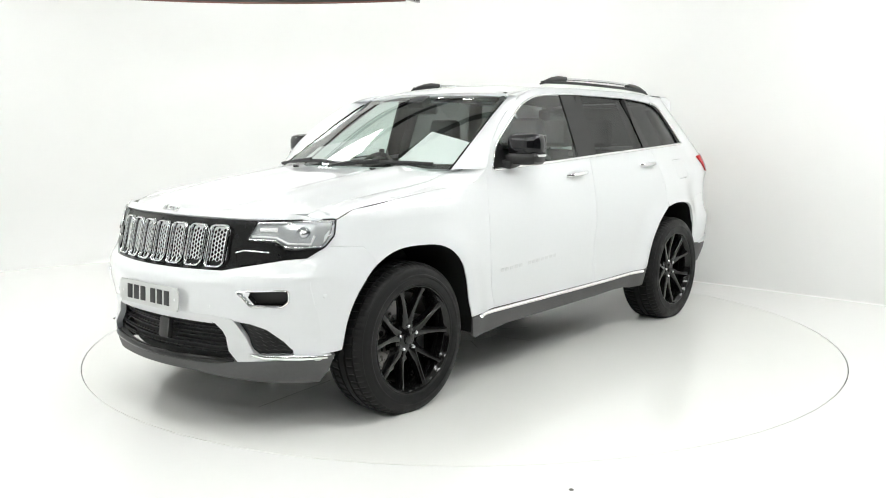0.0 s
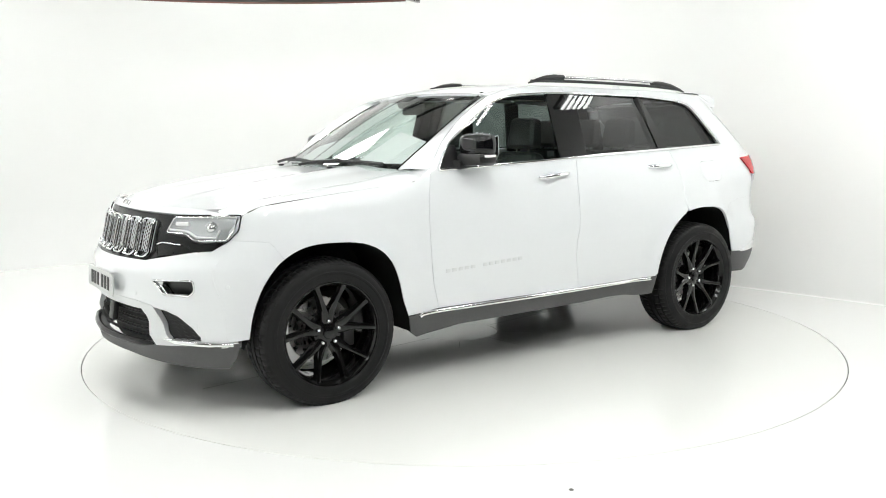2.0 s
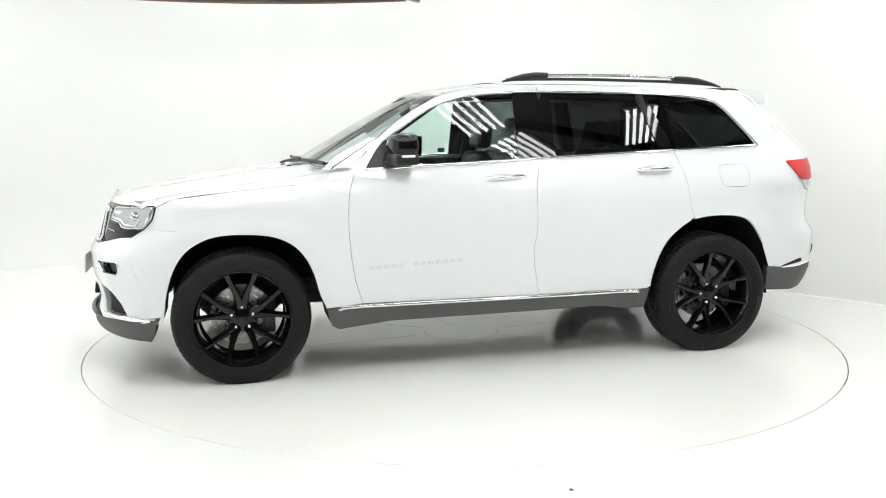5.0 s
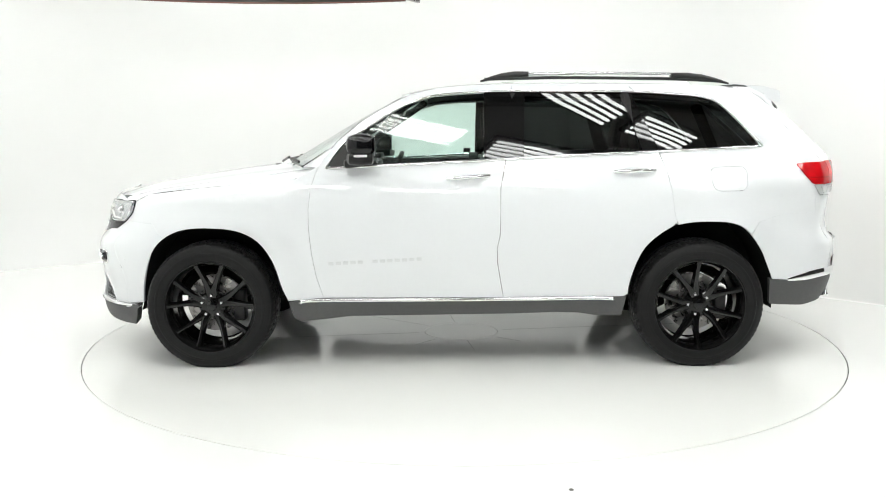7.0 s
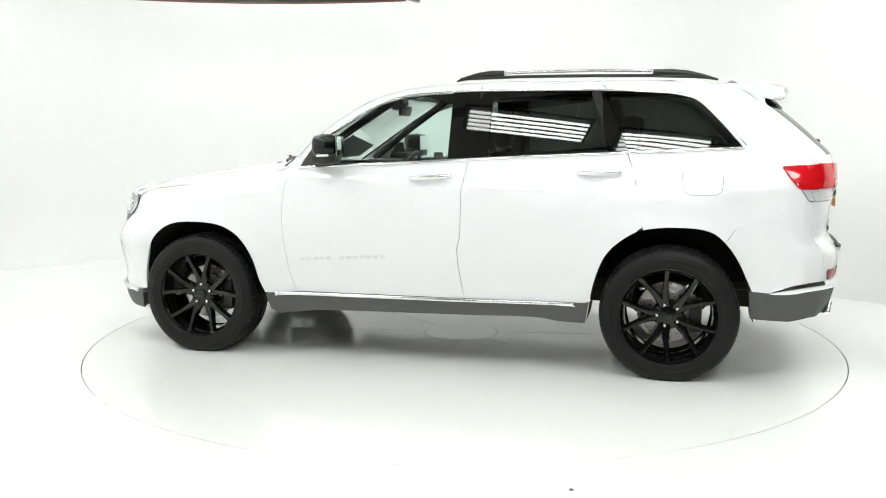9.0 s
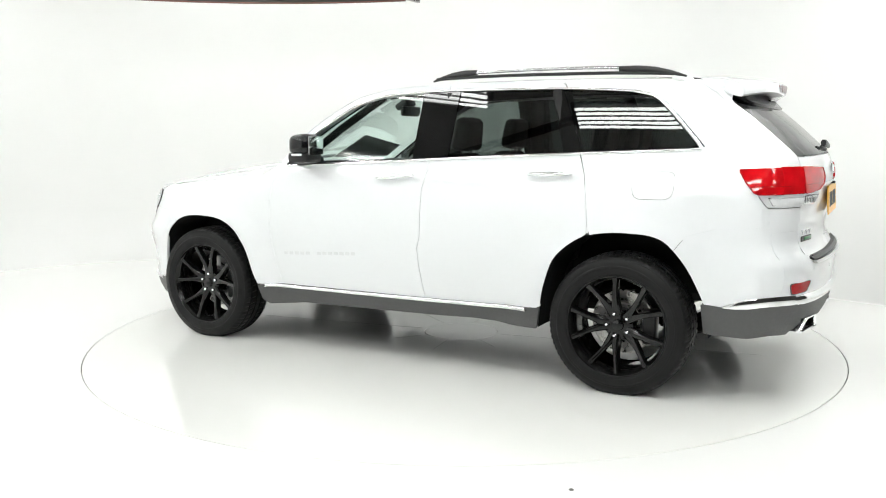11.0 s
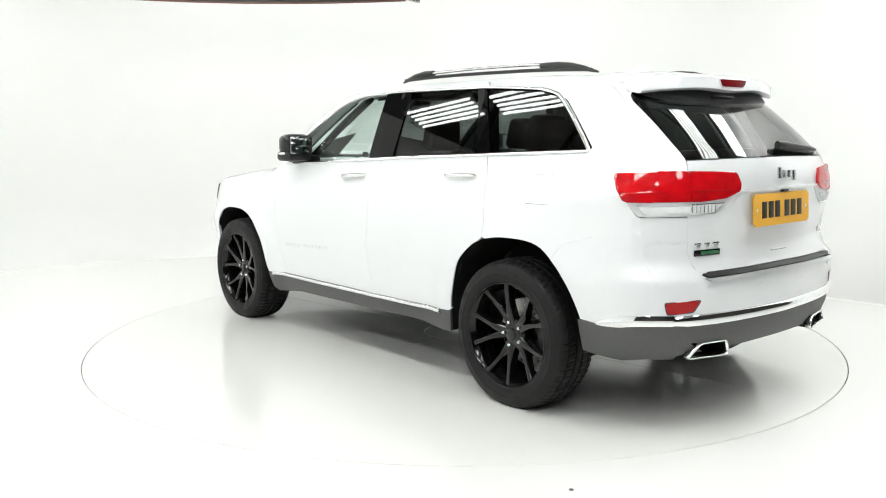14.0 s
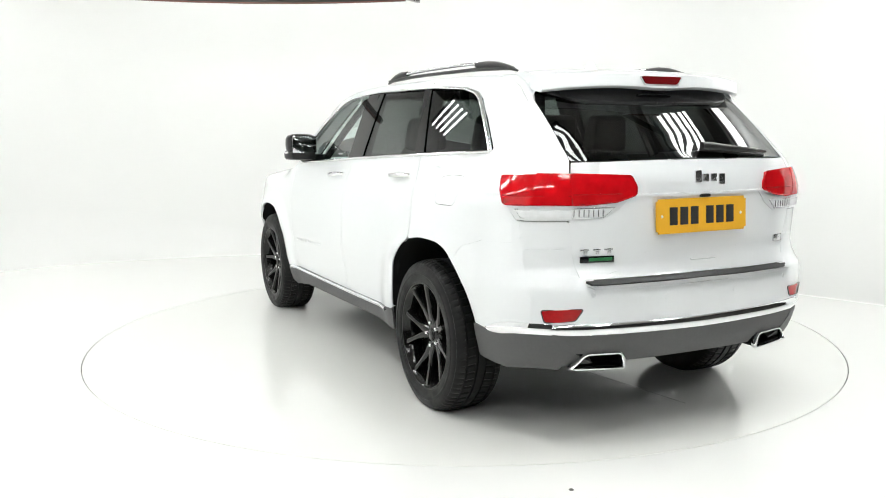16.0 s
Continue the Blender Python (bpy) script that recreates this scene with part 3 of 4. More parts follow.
both("fuel_flap", inset(FUEL, .0025), side, OUT, PAINT, car)
both("rear_corner", [(.648, 1.012), (.83, 1.012), (.83, .897), (.70, .897), (.632, .900)], rear, AFT, PAINT, car, lift=.001, step=.03)
both("rear_pillar_skin", [(.639, 1.214), (.755, 1.214), (.715, 1.34), (.672, 1.48), (.632, 1.60), (.612, 1.635), (.585, 1.635), (.603, 1.60), (.624, 1.268)], rear, AFT, PAINT, car, lift=.001, step=.03)
for m in (False, True):
    xs = [.80 + .05 * i for i in range(23)]
    loft("wing_top", [bonnet(x, BONNET_EDGE(x) + .001) for x in xs], [side(x, WING_TOP(x)) for x in xs], PAINT, car, bulge=.012, rows=6, mirror=m, hint=(0, .6, .8))
    loft("wing_nose", [bonnet(x, .738) for x in (1.89, 1.93, 1.97)], [side(x, .995) for x in (1.89, 1.93, 1.97)], PAINT, car, bulge=.006, mirror=m, hint=(0, .6, .8))
for m in (False, True):
    bar("bonnet_flange", [bonnet(x, BONNET_EDGE(x)) - Vector((0, 0, .005)) for x in [.84 + .05 * i for i in range(23)]], .026, PAINT, car, thick=.006, mirror=m)
panel("cowl", [(.80, -.66), (.95, -.4), (1.0, 0), (.95, .4), (.80, .66), (.875, .655), (1.02, .4), (1.07, 0), (1.02, -.4), (.875, -.655)], lambda x, y: Vector((x, y, 1.193 - .02 * y * y)), TOP, SATIN, car, step=.06, label="black plastic cowl at the foot of the windscreen")


# ---- wheels
HUB_Z = .370
HUB_Y = .806


def spoke(w, k, d):
    # one flat-faced arm of a twin spoke, with a ridge and sunken flanks
    a0, a1 = radians(72 * k + 90 + 9 * d), radians(72 * k + 90 + 17.2 * d)
    V, F = [], []
    for r, y, q, half, deep in ((.040, .072, 0, .022, .040), (.075, .080, .02, .0235, .046), (.105, .085, .12, .0205, .046), (.140, .090, .40, .0160, .044), (.180, .098, .68, .0138, .040), (.220, .107, .90, .0140, .036), (.248, .113, 1.0, .0165, .032), (.262, .115, 1.04, .018, .028)):
        a = a0 + (a1 - a0) * q
        c, n = Vector((r * math.cos(a), y, r * math.sin(a))), Vector((-math.sin(a), 0, math.cos(a)))
        for o, h in ((-1.15, -deep), (-1, -.006), (-.72, 0), (0, .0025), (.72, 0), (1, -.006), (1.15, -deep)):
            V.append(c + n * o * half + Vector((0, h, 0)))
    for i in range(7):
        for j in range(6):
            q = 7 * i + j
            F.append((q, q + 7, q + 8, q + 1) if d > 0 else (q, q + 1, q + 8, q + 7))
        F.append((7 * i, 7 * i + 6, 7 * i + 13, 7 * i + 7))
    F += [tuple(range(7)), tuple(49 + j for j in range(7))]
    bm = bmesh.new()
    vs = [bm.verts.new(v) for v in V]
    for f in F:
        bm.faces.new([vs[i] for i in f])
    part("spoke", bm, ALLOY, w, sharp=32)


def wheel(x, s, turn):
    w = new("wheel")
    w.parent = car
    tagged(w, "black five twin-spoke alloy wheel with a broad tyre")
    prof = [(.262, -.10), (.270, -.124), (.30, -.136), (.34, -.134), (.364, -.124), (.378, -.108), (.3835, -.088), (.3845, -.083), (.377, -.081), (.377, -.073), (.3855, -.071), (.3865, -.030), (.378, -.028), (.378, -.018), (.3868, -.016), (.3868, .016), (.378, .018), (.378, .028),
            (.3865, .030), (.3855, .071), (.377, .073), (.377, .081), (.3845, .083), (.3835, .088), (.378, .108), (.371, .118), (.3635, .1245), (.361, .1240), (.352, .1295), (.340, .1335), (.328, .1355), (.325, .1378), (.316, .1385), (.312, .1365), (.298, .1365), (.284, .1345), (.281, .1325), (.276, .1325), (.2705, .126), (.266, .115), (.262, .10)]
    n = 288
    V, F = [], []
    c0, s0 = math.cos(radians(turn)), math.sin(radians(turn))
    for r, y in prof:
        shoulder = abs(y) > .082 and r > .360
        for j in range(n):
            q = r
            if shoulder and j % 4 == 0:
                q -= .0045 if r > .372 else .0025
            elif .029 < abs(y) < .072 and r > .379 and (j + (2 if y > 0 else 0)) % 5 == 0:
                q -= .006
            t = 2 * math.pi * (j + (1.6 * abs(y) / .1)) / n
            px, pz = q * math.cos(t), q * math.sin(t)
            h = pz * c0 - px * s0
            if h < -HUB_Z:
                # flat where it bears on the table
                k = HUB_Z / -h
                px, pz = px * k, pz * k
            V.append((px, y, pz))
    for k in range(len(prof) - 1):
        for j in range(n):
            a, b = k * n + j, k * n + (j + 1) % n
            F.append((a, a + n, b + n, b))
    mesh_object("tyre", V, F, RUBBER, w, "black rubber tyre with block tread", sharp=24)
    lathe("rim", [(.236, -.118), (.240, -.115), (.240, -.05), (.236, .0), (.240, .05), (.247, .090), (.254, .110), (.260, .117), (.265, .1275), (.270, .1285), (.273, .124), (.264, .10)], ALLOY, w, n=96)
    lathe("brake_disc", [(.08, -.045), (.172, -.045), (.174, -.043), (.174, -.022), (.172, -.020), (.160, -.0195), (.158, -.0200), (.105, -.020), (.10, -.005), (.07, -.005)], STEEL, w, n=56, label="bare steel brake disc")
    lathe("hub_carrier", [(0, -.20), (.06, -.20), (.075, -.16), (.10, -.09), (.115, -.05), (.075, -.047)], DARK, w, n=24)
    lathe("hub", [(0, .086), (.026, .0855), (.030, .084), (.032, .079), (.046, .0765), (.060, .073), (.078, .066), (.086, .05), (.084, -.01)], ALLOY, w, n=40)
    lathe("centre_cap", [(0, .0905), (.020, .0902), (.0265, .088), (.0275, .082)], BLACK, w, n=28)
    for k in range(5):
        for d in (-1, 1):
            spoke(w, k, d)
        a = radians(72 * k + 90)
        lathe("lug_nut", [(0, .089), (.006, .089), (.0095, .086), (.0105, .081), (.0108, .060)], NUT, w, n=12, at=(.0615 * math.cos(a), 0, .0615 * math.sin(a)), label="bright wheel nut")
    w.matrix_basis = pose(x, s * HUB_Y, HUB_Z, 0, turn, 0 if s > 0 else 180)
    return w


for x, s, a in ((1.4575, 1, 0), (-1.4575, 1, 20), (1.4575, -1, 5), (-1.4575, -1, 20)):
    wheel(x, s, a)
    block("brake_caliper", (.07, .09, .19), (x - .150, s * .785, HUB_Z - .01), SATIN, car, bevel=.015, label="dark brake caliper")
    bar("axle_arm", [(x, s * .66, HUB_Z - .02), (x - .06, s * .40, HUB_Z - .03), (x - .10, s * .2, HUB_Z)], .07, DARK, car, thick=.06)


# ---- front end
def mirrored(poly):
    return [(-a, b) for a, b in poly]


panel("grille_panel", [(-.845, 1.0), (-.55, .999), (0, 1.003), (.55, .999), (.845, 1.0), (.85, .90), (.80, .825), (.74, .822), (.46, .766), (.2, .762), (-.2, .762), (-.46, .766), (-.74, .822), (-.80, .825), (-.85, .90)], front, FWD, GRILLE_BLACK, car, lift=-.012, step=.04, label="black grille surround")
panel("bonnet_lip", [(-.84, .999), (-.70, 1.028), (-.4, 1.032), (0, 1.035), (.4, 1.032), (.70, 1.028), (.84, .999), (.5, 1.001), (0, 1.005), (-.5, 1.001)], front, FWD, PAINT, car, step=.03)
HEX = []
for i in range(-2, 3):
    for j in range(-5, 6):
        u, v = i * .0178, j * .0206 + (.0103 if i % 2 else 0)
        if abs(u) < .038 and abs(v) < .080:
            HEX.append([(u + .0101 * math.cos(radians(60 * k)), v + .0101 * math.sin(radians(60 * k))) for k in range(6)])
SLOT = rounded([(-.046, -.088), (.046, -.088), (.046, .088), (-.046, .088)], .018)


def slot(yc):
    base = lambda u, v: front(yc + u * (1 + .02 * v), .876 + v)
    mesh = panel("grille_mesh", SLOT, base, FWD, MESH_SILVER, car, holes=HEX, step=.03, depth=.010, lift=-.008, label="silver honeycomb grille insert")
    rim = [base(*q) + Vector((.006, 0, 0)) for q in rounded([(-.050, -.093), (.050, -.093), (.050, .093), (-.050, .093)], .024)]
    bar("grille_ring", rim, .010, CHROME, car, thick=.018, closed=True, sides=8, up=FWD, label="chrome ring round a grille slot")
    panel("grille_backing", SLOT, base, FWD, DARK, car, step=.05, lift=-.040, depth=.005)


for i in range(-3, 4):
    slot(i * .131)

HEAD = [(.575, .990), (.70, .995), (.845, .999), (.852, .93), (.838, .878), (.755, .872), (.715, .876), (.672, .902), (.548, .908)]
for m in (False, True):
    k = -1 if m else 1
    panel("headlight", HEAD, front, FWD, LAMP_SHELL, car, lift=-.006, depth=.02, step=.025, mirror=m, label="bright headlight reflector housing")
    lamp_frame = [front(a, b) + Vector((.004, .002, 0)) for a, b in rounded(inset(HEAD, .006), .01, 3)]
    bar("headlight_seal", [front(a, b) + Vector((.004, .002, 0)) for a, b in rounded(inset(HEAD, -.004), .01, 3)], .008, BLACK, car, closed=True, up=FWD, sides=6, mirror=m)
    bar("headlight_frame", lamp_frame, .009, LAMPSILVER, car, closed=True, up=FWD, sides=6, mirror=m)
    drl = [front(a, b) + Vector((.000, .002, 0)) for a, b in ((.565, .925), (.675, .920), (.725, .895), (.80, .892), (.805, .93))]
    bar("running_light", drl, .012, MATT_WHITE, car, up=FWD, sides=6, mirror=m, label="pale daytime running light strip")
    bar("light_bar", [front(.60, .955) + Vector((.0, 0, 0)), front(.67, .956)], .022, MATT_WHITE, car, up=FWD, sides=6, mirror=m)
    c = front(.765, .938)
    pr = lathe("projector", [(0, .024), (.012, .021), (.020, .012), (.0235, 0), (.026, .002), (.032, .006), (.034, .0), (.034, -.02)], LAMPSILVER, car, n=24)
    pr.matrix_basis = pose(c.x - .012, k * c.y, c.z, 0, 0, (-90 + 35) if not m else (-90 - 35))
    panel("headlight_lens", HEAD, front, FWD, LENS, car, lift=.006, depth=.003, step=.03, mirror=m, label="clear headlight lens")
    panel("headlight_base", [(.535, .902), (.672, .897), (.712, .872), (.755, .868), (.84, .874), (.80, .83), (.74, .826), (.52, .79), (.50, .85)], front, FWD, GRILLE_BLACK, car, lift=.002, depth=.02, step=.03, mirror=m, label="gloss black panel below the headlight")
    bar("headlight_trim", [front(a, b) + Vector((.008, .004, 0)) for a, b in ((.50, .850), (.54, .862), (.66, .856))], .010, CHROME, car, up=FWD, sides=6, mirror=m, taper=[.4, 1, .5])
    # fog lamp pocket
    panel("fog_lamp_pocket", FOG, front, FWD, SATIN, car, lift=-.045, depth=.004, step=.03, mirror=m, label="dark recessed fog lamp pocket")
    ring = [front(a, b) for a, b in FOG]
    loft("fog_lamp_wall", [p + Vector((-.002, 0, 0)) for p in ring + ring[:1]], [p + Vector((-.050, 0, 0)) for p in ring + ring[:1]], BLACK, car, rows=2, mirror=m)
    bar("fog_lamp_bezel", [p + Vector((.003, .002, 0)) for p in ring], .010, CHROME, car, closed=True, up=FWD, sides=6, mirror=m, label="chrome fog lamp bezel")
    panel("fog_lamp_trim", [(.550, .679), (.618, .682), (.606, .655), (.632, .617), (.612, .615), (.587, .655)], front, FWD, SILVER, car, lift=-.004, depth=.03, step=.02, mirror=m)
    # lower corner grille and its silver arm
    panel("corner_grille", [(.50, .546), (.60, .532), (.67, .510), (.735, .452), (.785, .380), (.64, .372), (.53, .44)], front, FWD, SATIN, car, lift=-.03, depth=.01, step=.04, mirror=m, label="black corner grille")
    for j in range(8):
        z = .392 + .018 * j
        a, b = .60 - .25 * max(0, (z - .38)) * 2 + .03, .775 - (z - .38) * .78
        bar("grille_slat", [front(a + (b - a) * i / 8, z + .004 * (-1) ** i) + Vector((-.012, 0, 0)) for i in range(9)], .005, SATIN, car, up=TOP, sides=4, mirror=m)
    panel("silver_arm", [(.38, .562), (.515, .546), (.545, .50), (.585, .435), (.625, .388), (.70, .388), (.79, .384), (.835, .376), (.835, .352), (.54, .346), (.50, .40), (.455, .49), (.42, .522), (.38, .53)], front, FWD, BADGE, car, lift=.004, depth=.03, step=.03, mirror=m, label="satin silver lower bumper arm")
    bar("silver_arm_edge", [front(a, b) + Vector((.012, .004, 0)) for a, b in ((.60, .392), (.66, .380), (.72, .377), (.78, .372), (.83, .366))], .026, CHROME, car, thick=.02, up=FWD, sides=10, mirror=m, taper=[.3, .9, 1, 1, .7])
panel("silver_strip", [(-.385, .560), (0, .563), (.385, .560), (.405, .520), (0, .526), (-.405, .520)], front, FWD, BADGE, car, lift=.003, depth=.03, step=.03)
panel("intake_backing", [(-.54, .56), (.54, .56), (.60, .27), (-.60, .27)], front, FWD, DARK, car, lift=-.09, depth=.01, step=.06, label="black lower air intake")
for j in range(5):
    z = .372 + .034 * j
    h = .50 - (z - .355) * .62
    bar("intake_slat", [front(-h + 2 * h * i / 24, z + .0012 * ((i % 2) * 2 - 1)) + Vector((-.045, 0, 0)) for i in range(25)], .022, SATIN, car, thick=.006, up=TOP, sides=4)
    if j < 4:
        bar("intake_rib", [front(-h + 2 * h * i / 12, z + .018) + Vector((-.03, 0, 0)) for i in range(13)], .008, SATIN, car, thick=.004, up=TOP, sides=4)
bar("intake_lip", [front(-.52 + .04 * i, .346 + .03 * abs(-.52 + .04 * i) ** 2) + Vector((.004, 0, 0)) for i in range(27)], .034, GRILLE_BLACK, car, thick=.03, up=FWD, sides=10, taper=[.3, .7] + [1] * 23 + [.7, .3], label="gloss black lip under the air intake")
block("distance_sensor", (.03, .085, .10), (2.318, .085, .465), SATIN, car, bevel=.012, turn=(0, -8, 0), label="black square distance sensor")
for y, z in ((.40, .60), (-.40, .60), (.86, .66), (-.86, .66)):
    p = front(y, z)
    d = lathe("parking_sensor", [(0, .003), (.009, .0025), (.011, -.004)], PAINT, car, n=16)
    d.matrix_basis = pose(p.x, p.y, p.z, 0, 0, -90 + (60 if abs(y) > .5 else 12) * (1 if y > 0 else -1))


def characters(parent, mat, width, height, rows, at, axis_y, depth=.003):
    """Plain bars in place of lettering: rows of (start, end) along the width, in parts of it."""
    for a, b in rows:
        block("character_bar", (depth, abs(b - a) * width, height), (at[0], at[1] + axis_y * ((a + b) / 2 - .5) * width, at[2]), mat, parent, bevel=.002 if height > .03 else 0)


GROUPS = [(.14, .225), (.255, .34), (.37, .455), (.54, .625), (.655, .74), (.77, .855)]


def plate(name, x, z, w, h, mat, facing, tilt, label, ch):
    ob = part(name, bmesh.new(), mat, car, label)
    bm = bmesh.new()
    bmesh.ops.create_cube(bm, size=1)
    bm.transform(Matrix.Diagonal((.006, w, h, 1)))
    bmesh.ops.bevel(bm, geom=[e for e in bm.edges if abs(e.verts[0].co.x - e.verts[1].co.x) > .004], offset=.012, segments=3, affect="EDGES")
    bm.to_mesh(ob.data)
    bm.free()
    for s in GROUPS:
        characters(ob, INK, w, ch, [s], (.004 * facing, 0, 0), facing)
    for y in (-.44, .44):
        d = lathe("screw", [(0, .002), (.006, .001), (.007, 0)], MATT_WHITE, ob, n=12, label="pale screw cap")
        d.matrix_basis = pose(.003 * facing, y * w, 0, 0, 0, -90 * facing)
    ob.matrix_basis = pose(x, .012 if facing > 0 else -.008, z, 0, tilt, 0)
    return ob


plate("number_plate", 2.360, .622, .520, .111, WHITEPLATE, 1, -3, "white front plate with dark plain characters", .070)
plate("number_plate", -2.402, 1.022, .522, .153, YELLOWPLATE, -1, 3, "yellow rear plate with dark plain characters", .079)

# ---- badges as plain shapes
for i, (u, v, h) in enumerate(((-.062, .0, .034), (-.032, -.004, .022), (0, -.004, .022), (.034, -.008, .030))):
    p = front(u, 1.030)
    block("badge_shape", (.008, .026, h), (p.x + .003, u, 1.032 + v), SILVER, car, bevel=.003, turn=(0, -40, 0))
for i, (u, v, h) in enumerate(((.055, .0, .055), (.012, -.006, .036), (-.036, -.006, .036), (-.085, -.014, .050))):
    p = rear(u - .04, 1.19)
    block("badge_shape", (.010, .036, h), (p.x - .004, u - .04, 1.192 + v), SILVER, car, bevel=.004, turn=(0, 4, 0))
for m in (1, -1):
    for i in range(13):
        if i == 5:
            continue
        x = .730 - .0435 * i
        p = side(x, .629 + .0022 * i)
        block("badge_shape", (.030, .003, .020), (x, m * (p.y + .001), p.z), BADGE, car, bevel=.001)
def tail_badge(name, size, y, z, out, mat, bevel, label=""):
    a, b = rear(y + .03, z), rear(y - .03, z)
    q = rear(y, z)
    n = Vector((-(a.y - b.y), a.x - b.x, 0)).normalized()
    q += n * out
    return block(name, size, tuple(q), mat, car, bevel=bevel, turn=(0, 0, -math.degrees(math.atan2(a.x - b.x, a.y - b.y))), label=label)


for u, w in ((.565, .040), (.510, .034), (.455, .042)):
    tail_badge("badge_shape", (.006, w, .008), u, .886, .003, SILVER, .002)
    tail_badge("badge_shape", (.006, w * .45, .024), u - .004, .879, .003, SILVER, .002)
tail_badge("badge_strip", (.006, .160, .028), .507, .845, .003, BLACK, .002)
tail_badge("badge_strip", (.004, .110, .014), .492, .845, .0068, GREEN, .001, "small green strip on a badge")
tail_badge("badge_strip", (.006, .075, .034), -.575, .878, .003, SILVER, .006)

for m in (False, True):
    loft("roof_corner", [roof(-1.72, .60), roof(-1.80, .60), roof(-1.86, .595), roof(-1.92, .58)], [side(-1.72, 1.655), side(-1.80, 1.650), side(-1.85, 1.625), side(-1.89, 1.575)], PAINT, car, bulge=.004, mirror=m, hint=(0, .7, .7))


# painted flanges under the roof joints
for m in (False, True):
    xs = [-1.55 - .04 * i for i in range(11)]
    loft("roof_corner_flange", [roof(x, .54) - Vector((0, 0, .012)) for x in xs], [side(x, 1.60 - .9 * max(0, -1.75 - x) ** 1.2) - Vector((0, .010, .006)) for x in xs], PAINT, car, bulge=.012, mirror=m, hint=(0, .7, .7))
    bar("joint_flange", [side(x, z) + Vector((0, -.007, -.002)) for x, z in ((.28, 1.607), (.10, 1.651), (-.08, 1.667), (-.4, 1.674), (-1.0, 1.674), (-1.3, 1.671), (-1.6, 1.660), (-1.82, 1.645))], .028, PAINT, car, thick=.008, up=(0, .8, .6), mirror=m)


for m in (False, True):
    bar("spoiler_end", [side(-1.70, 1.652) + Vector((0, -.02, .002)), side(-1.80, 1.642) + Vector((0, -.018, .004)), side(-1.88, 1.592) + Vector((0, -.012, .016)), side(-1.95, 1.535) + Vector((.012, -.014, .010)), side(-2.02, 1.465) + Vector((.014, -.016, .006))], .050, PAINT, car, thick=.034, up=(-.5, .5, .7), sides=10, mirror=m, taper=[.6, .9, 1, .8, .3])


# ---- side trim
def on_side(pts, out=.006, n=6):
    P = []
    q = smooth_path(pts, n)
    for a in q:
        p = side(a.x, a.y)
        P.append(p + Vector((0, out, out * .3)))
    return P


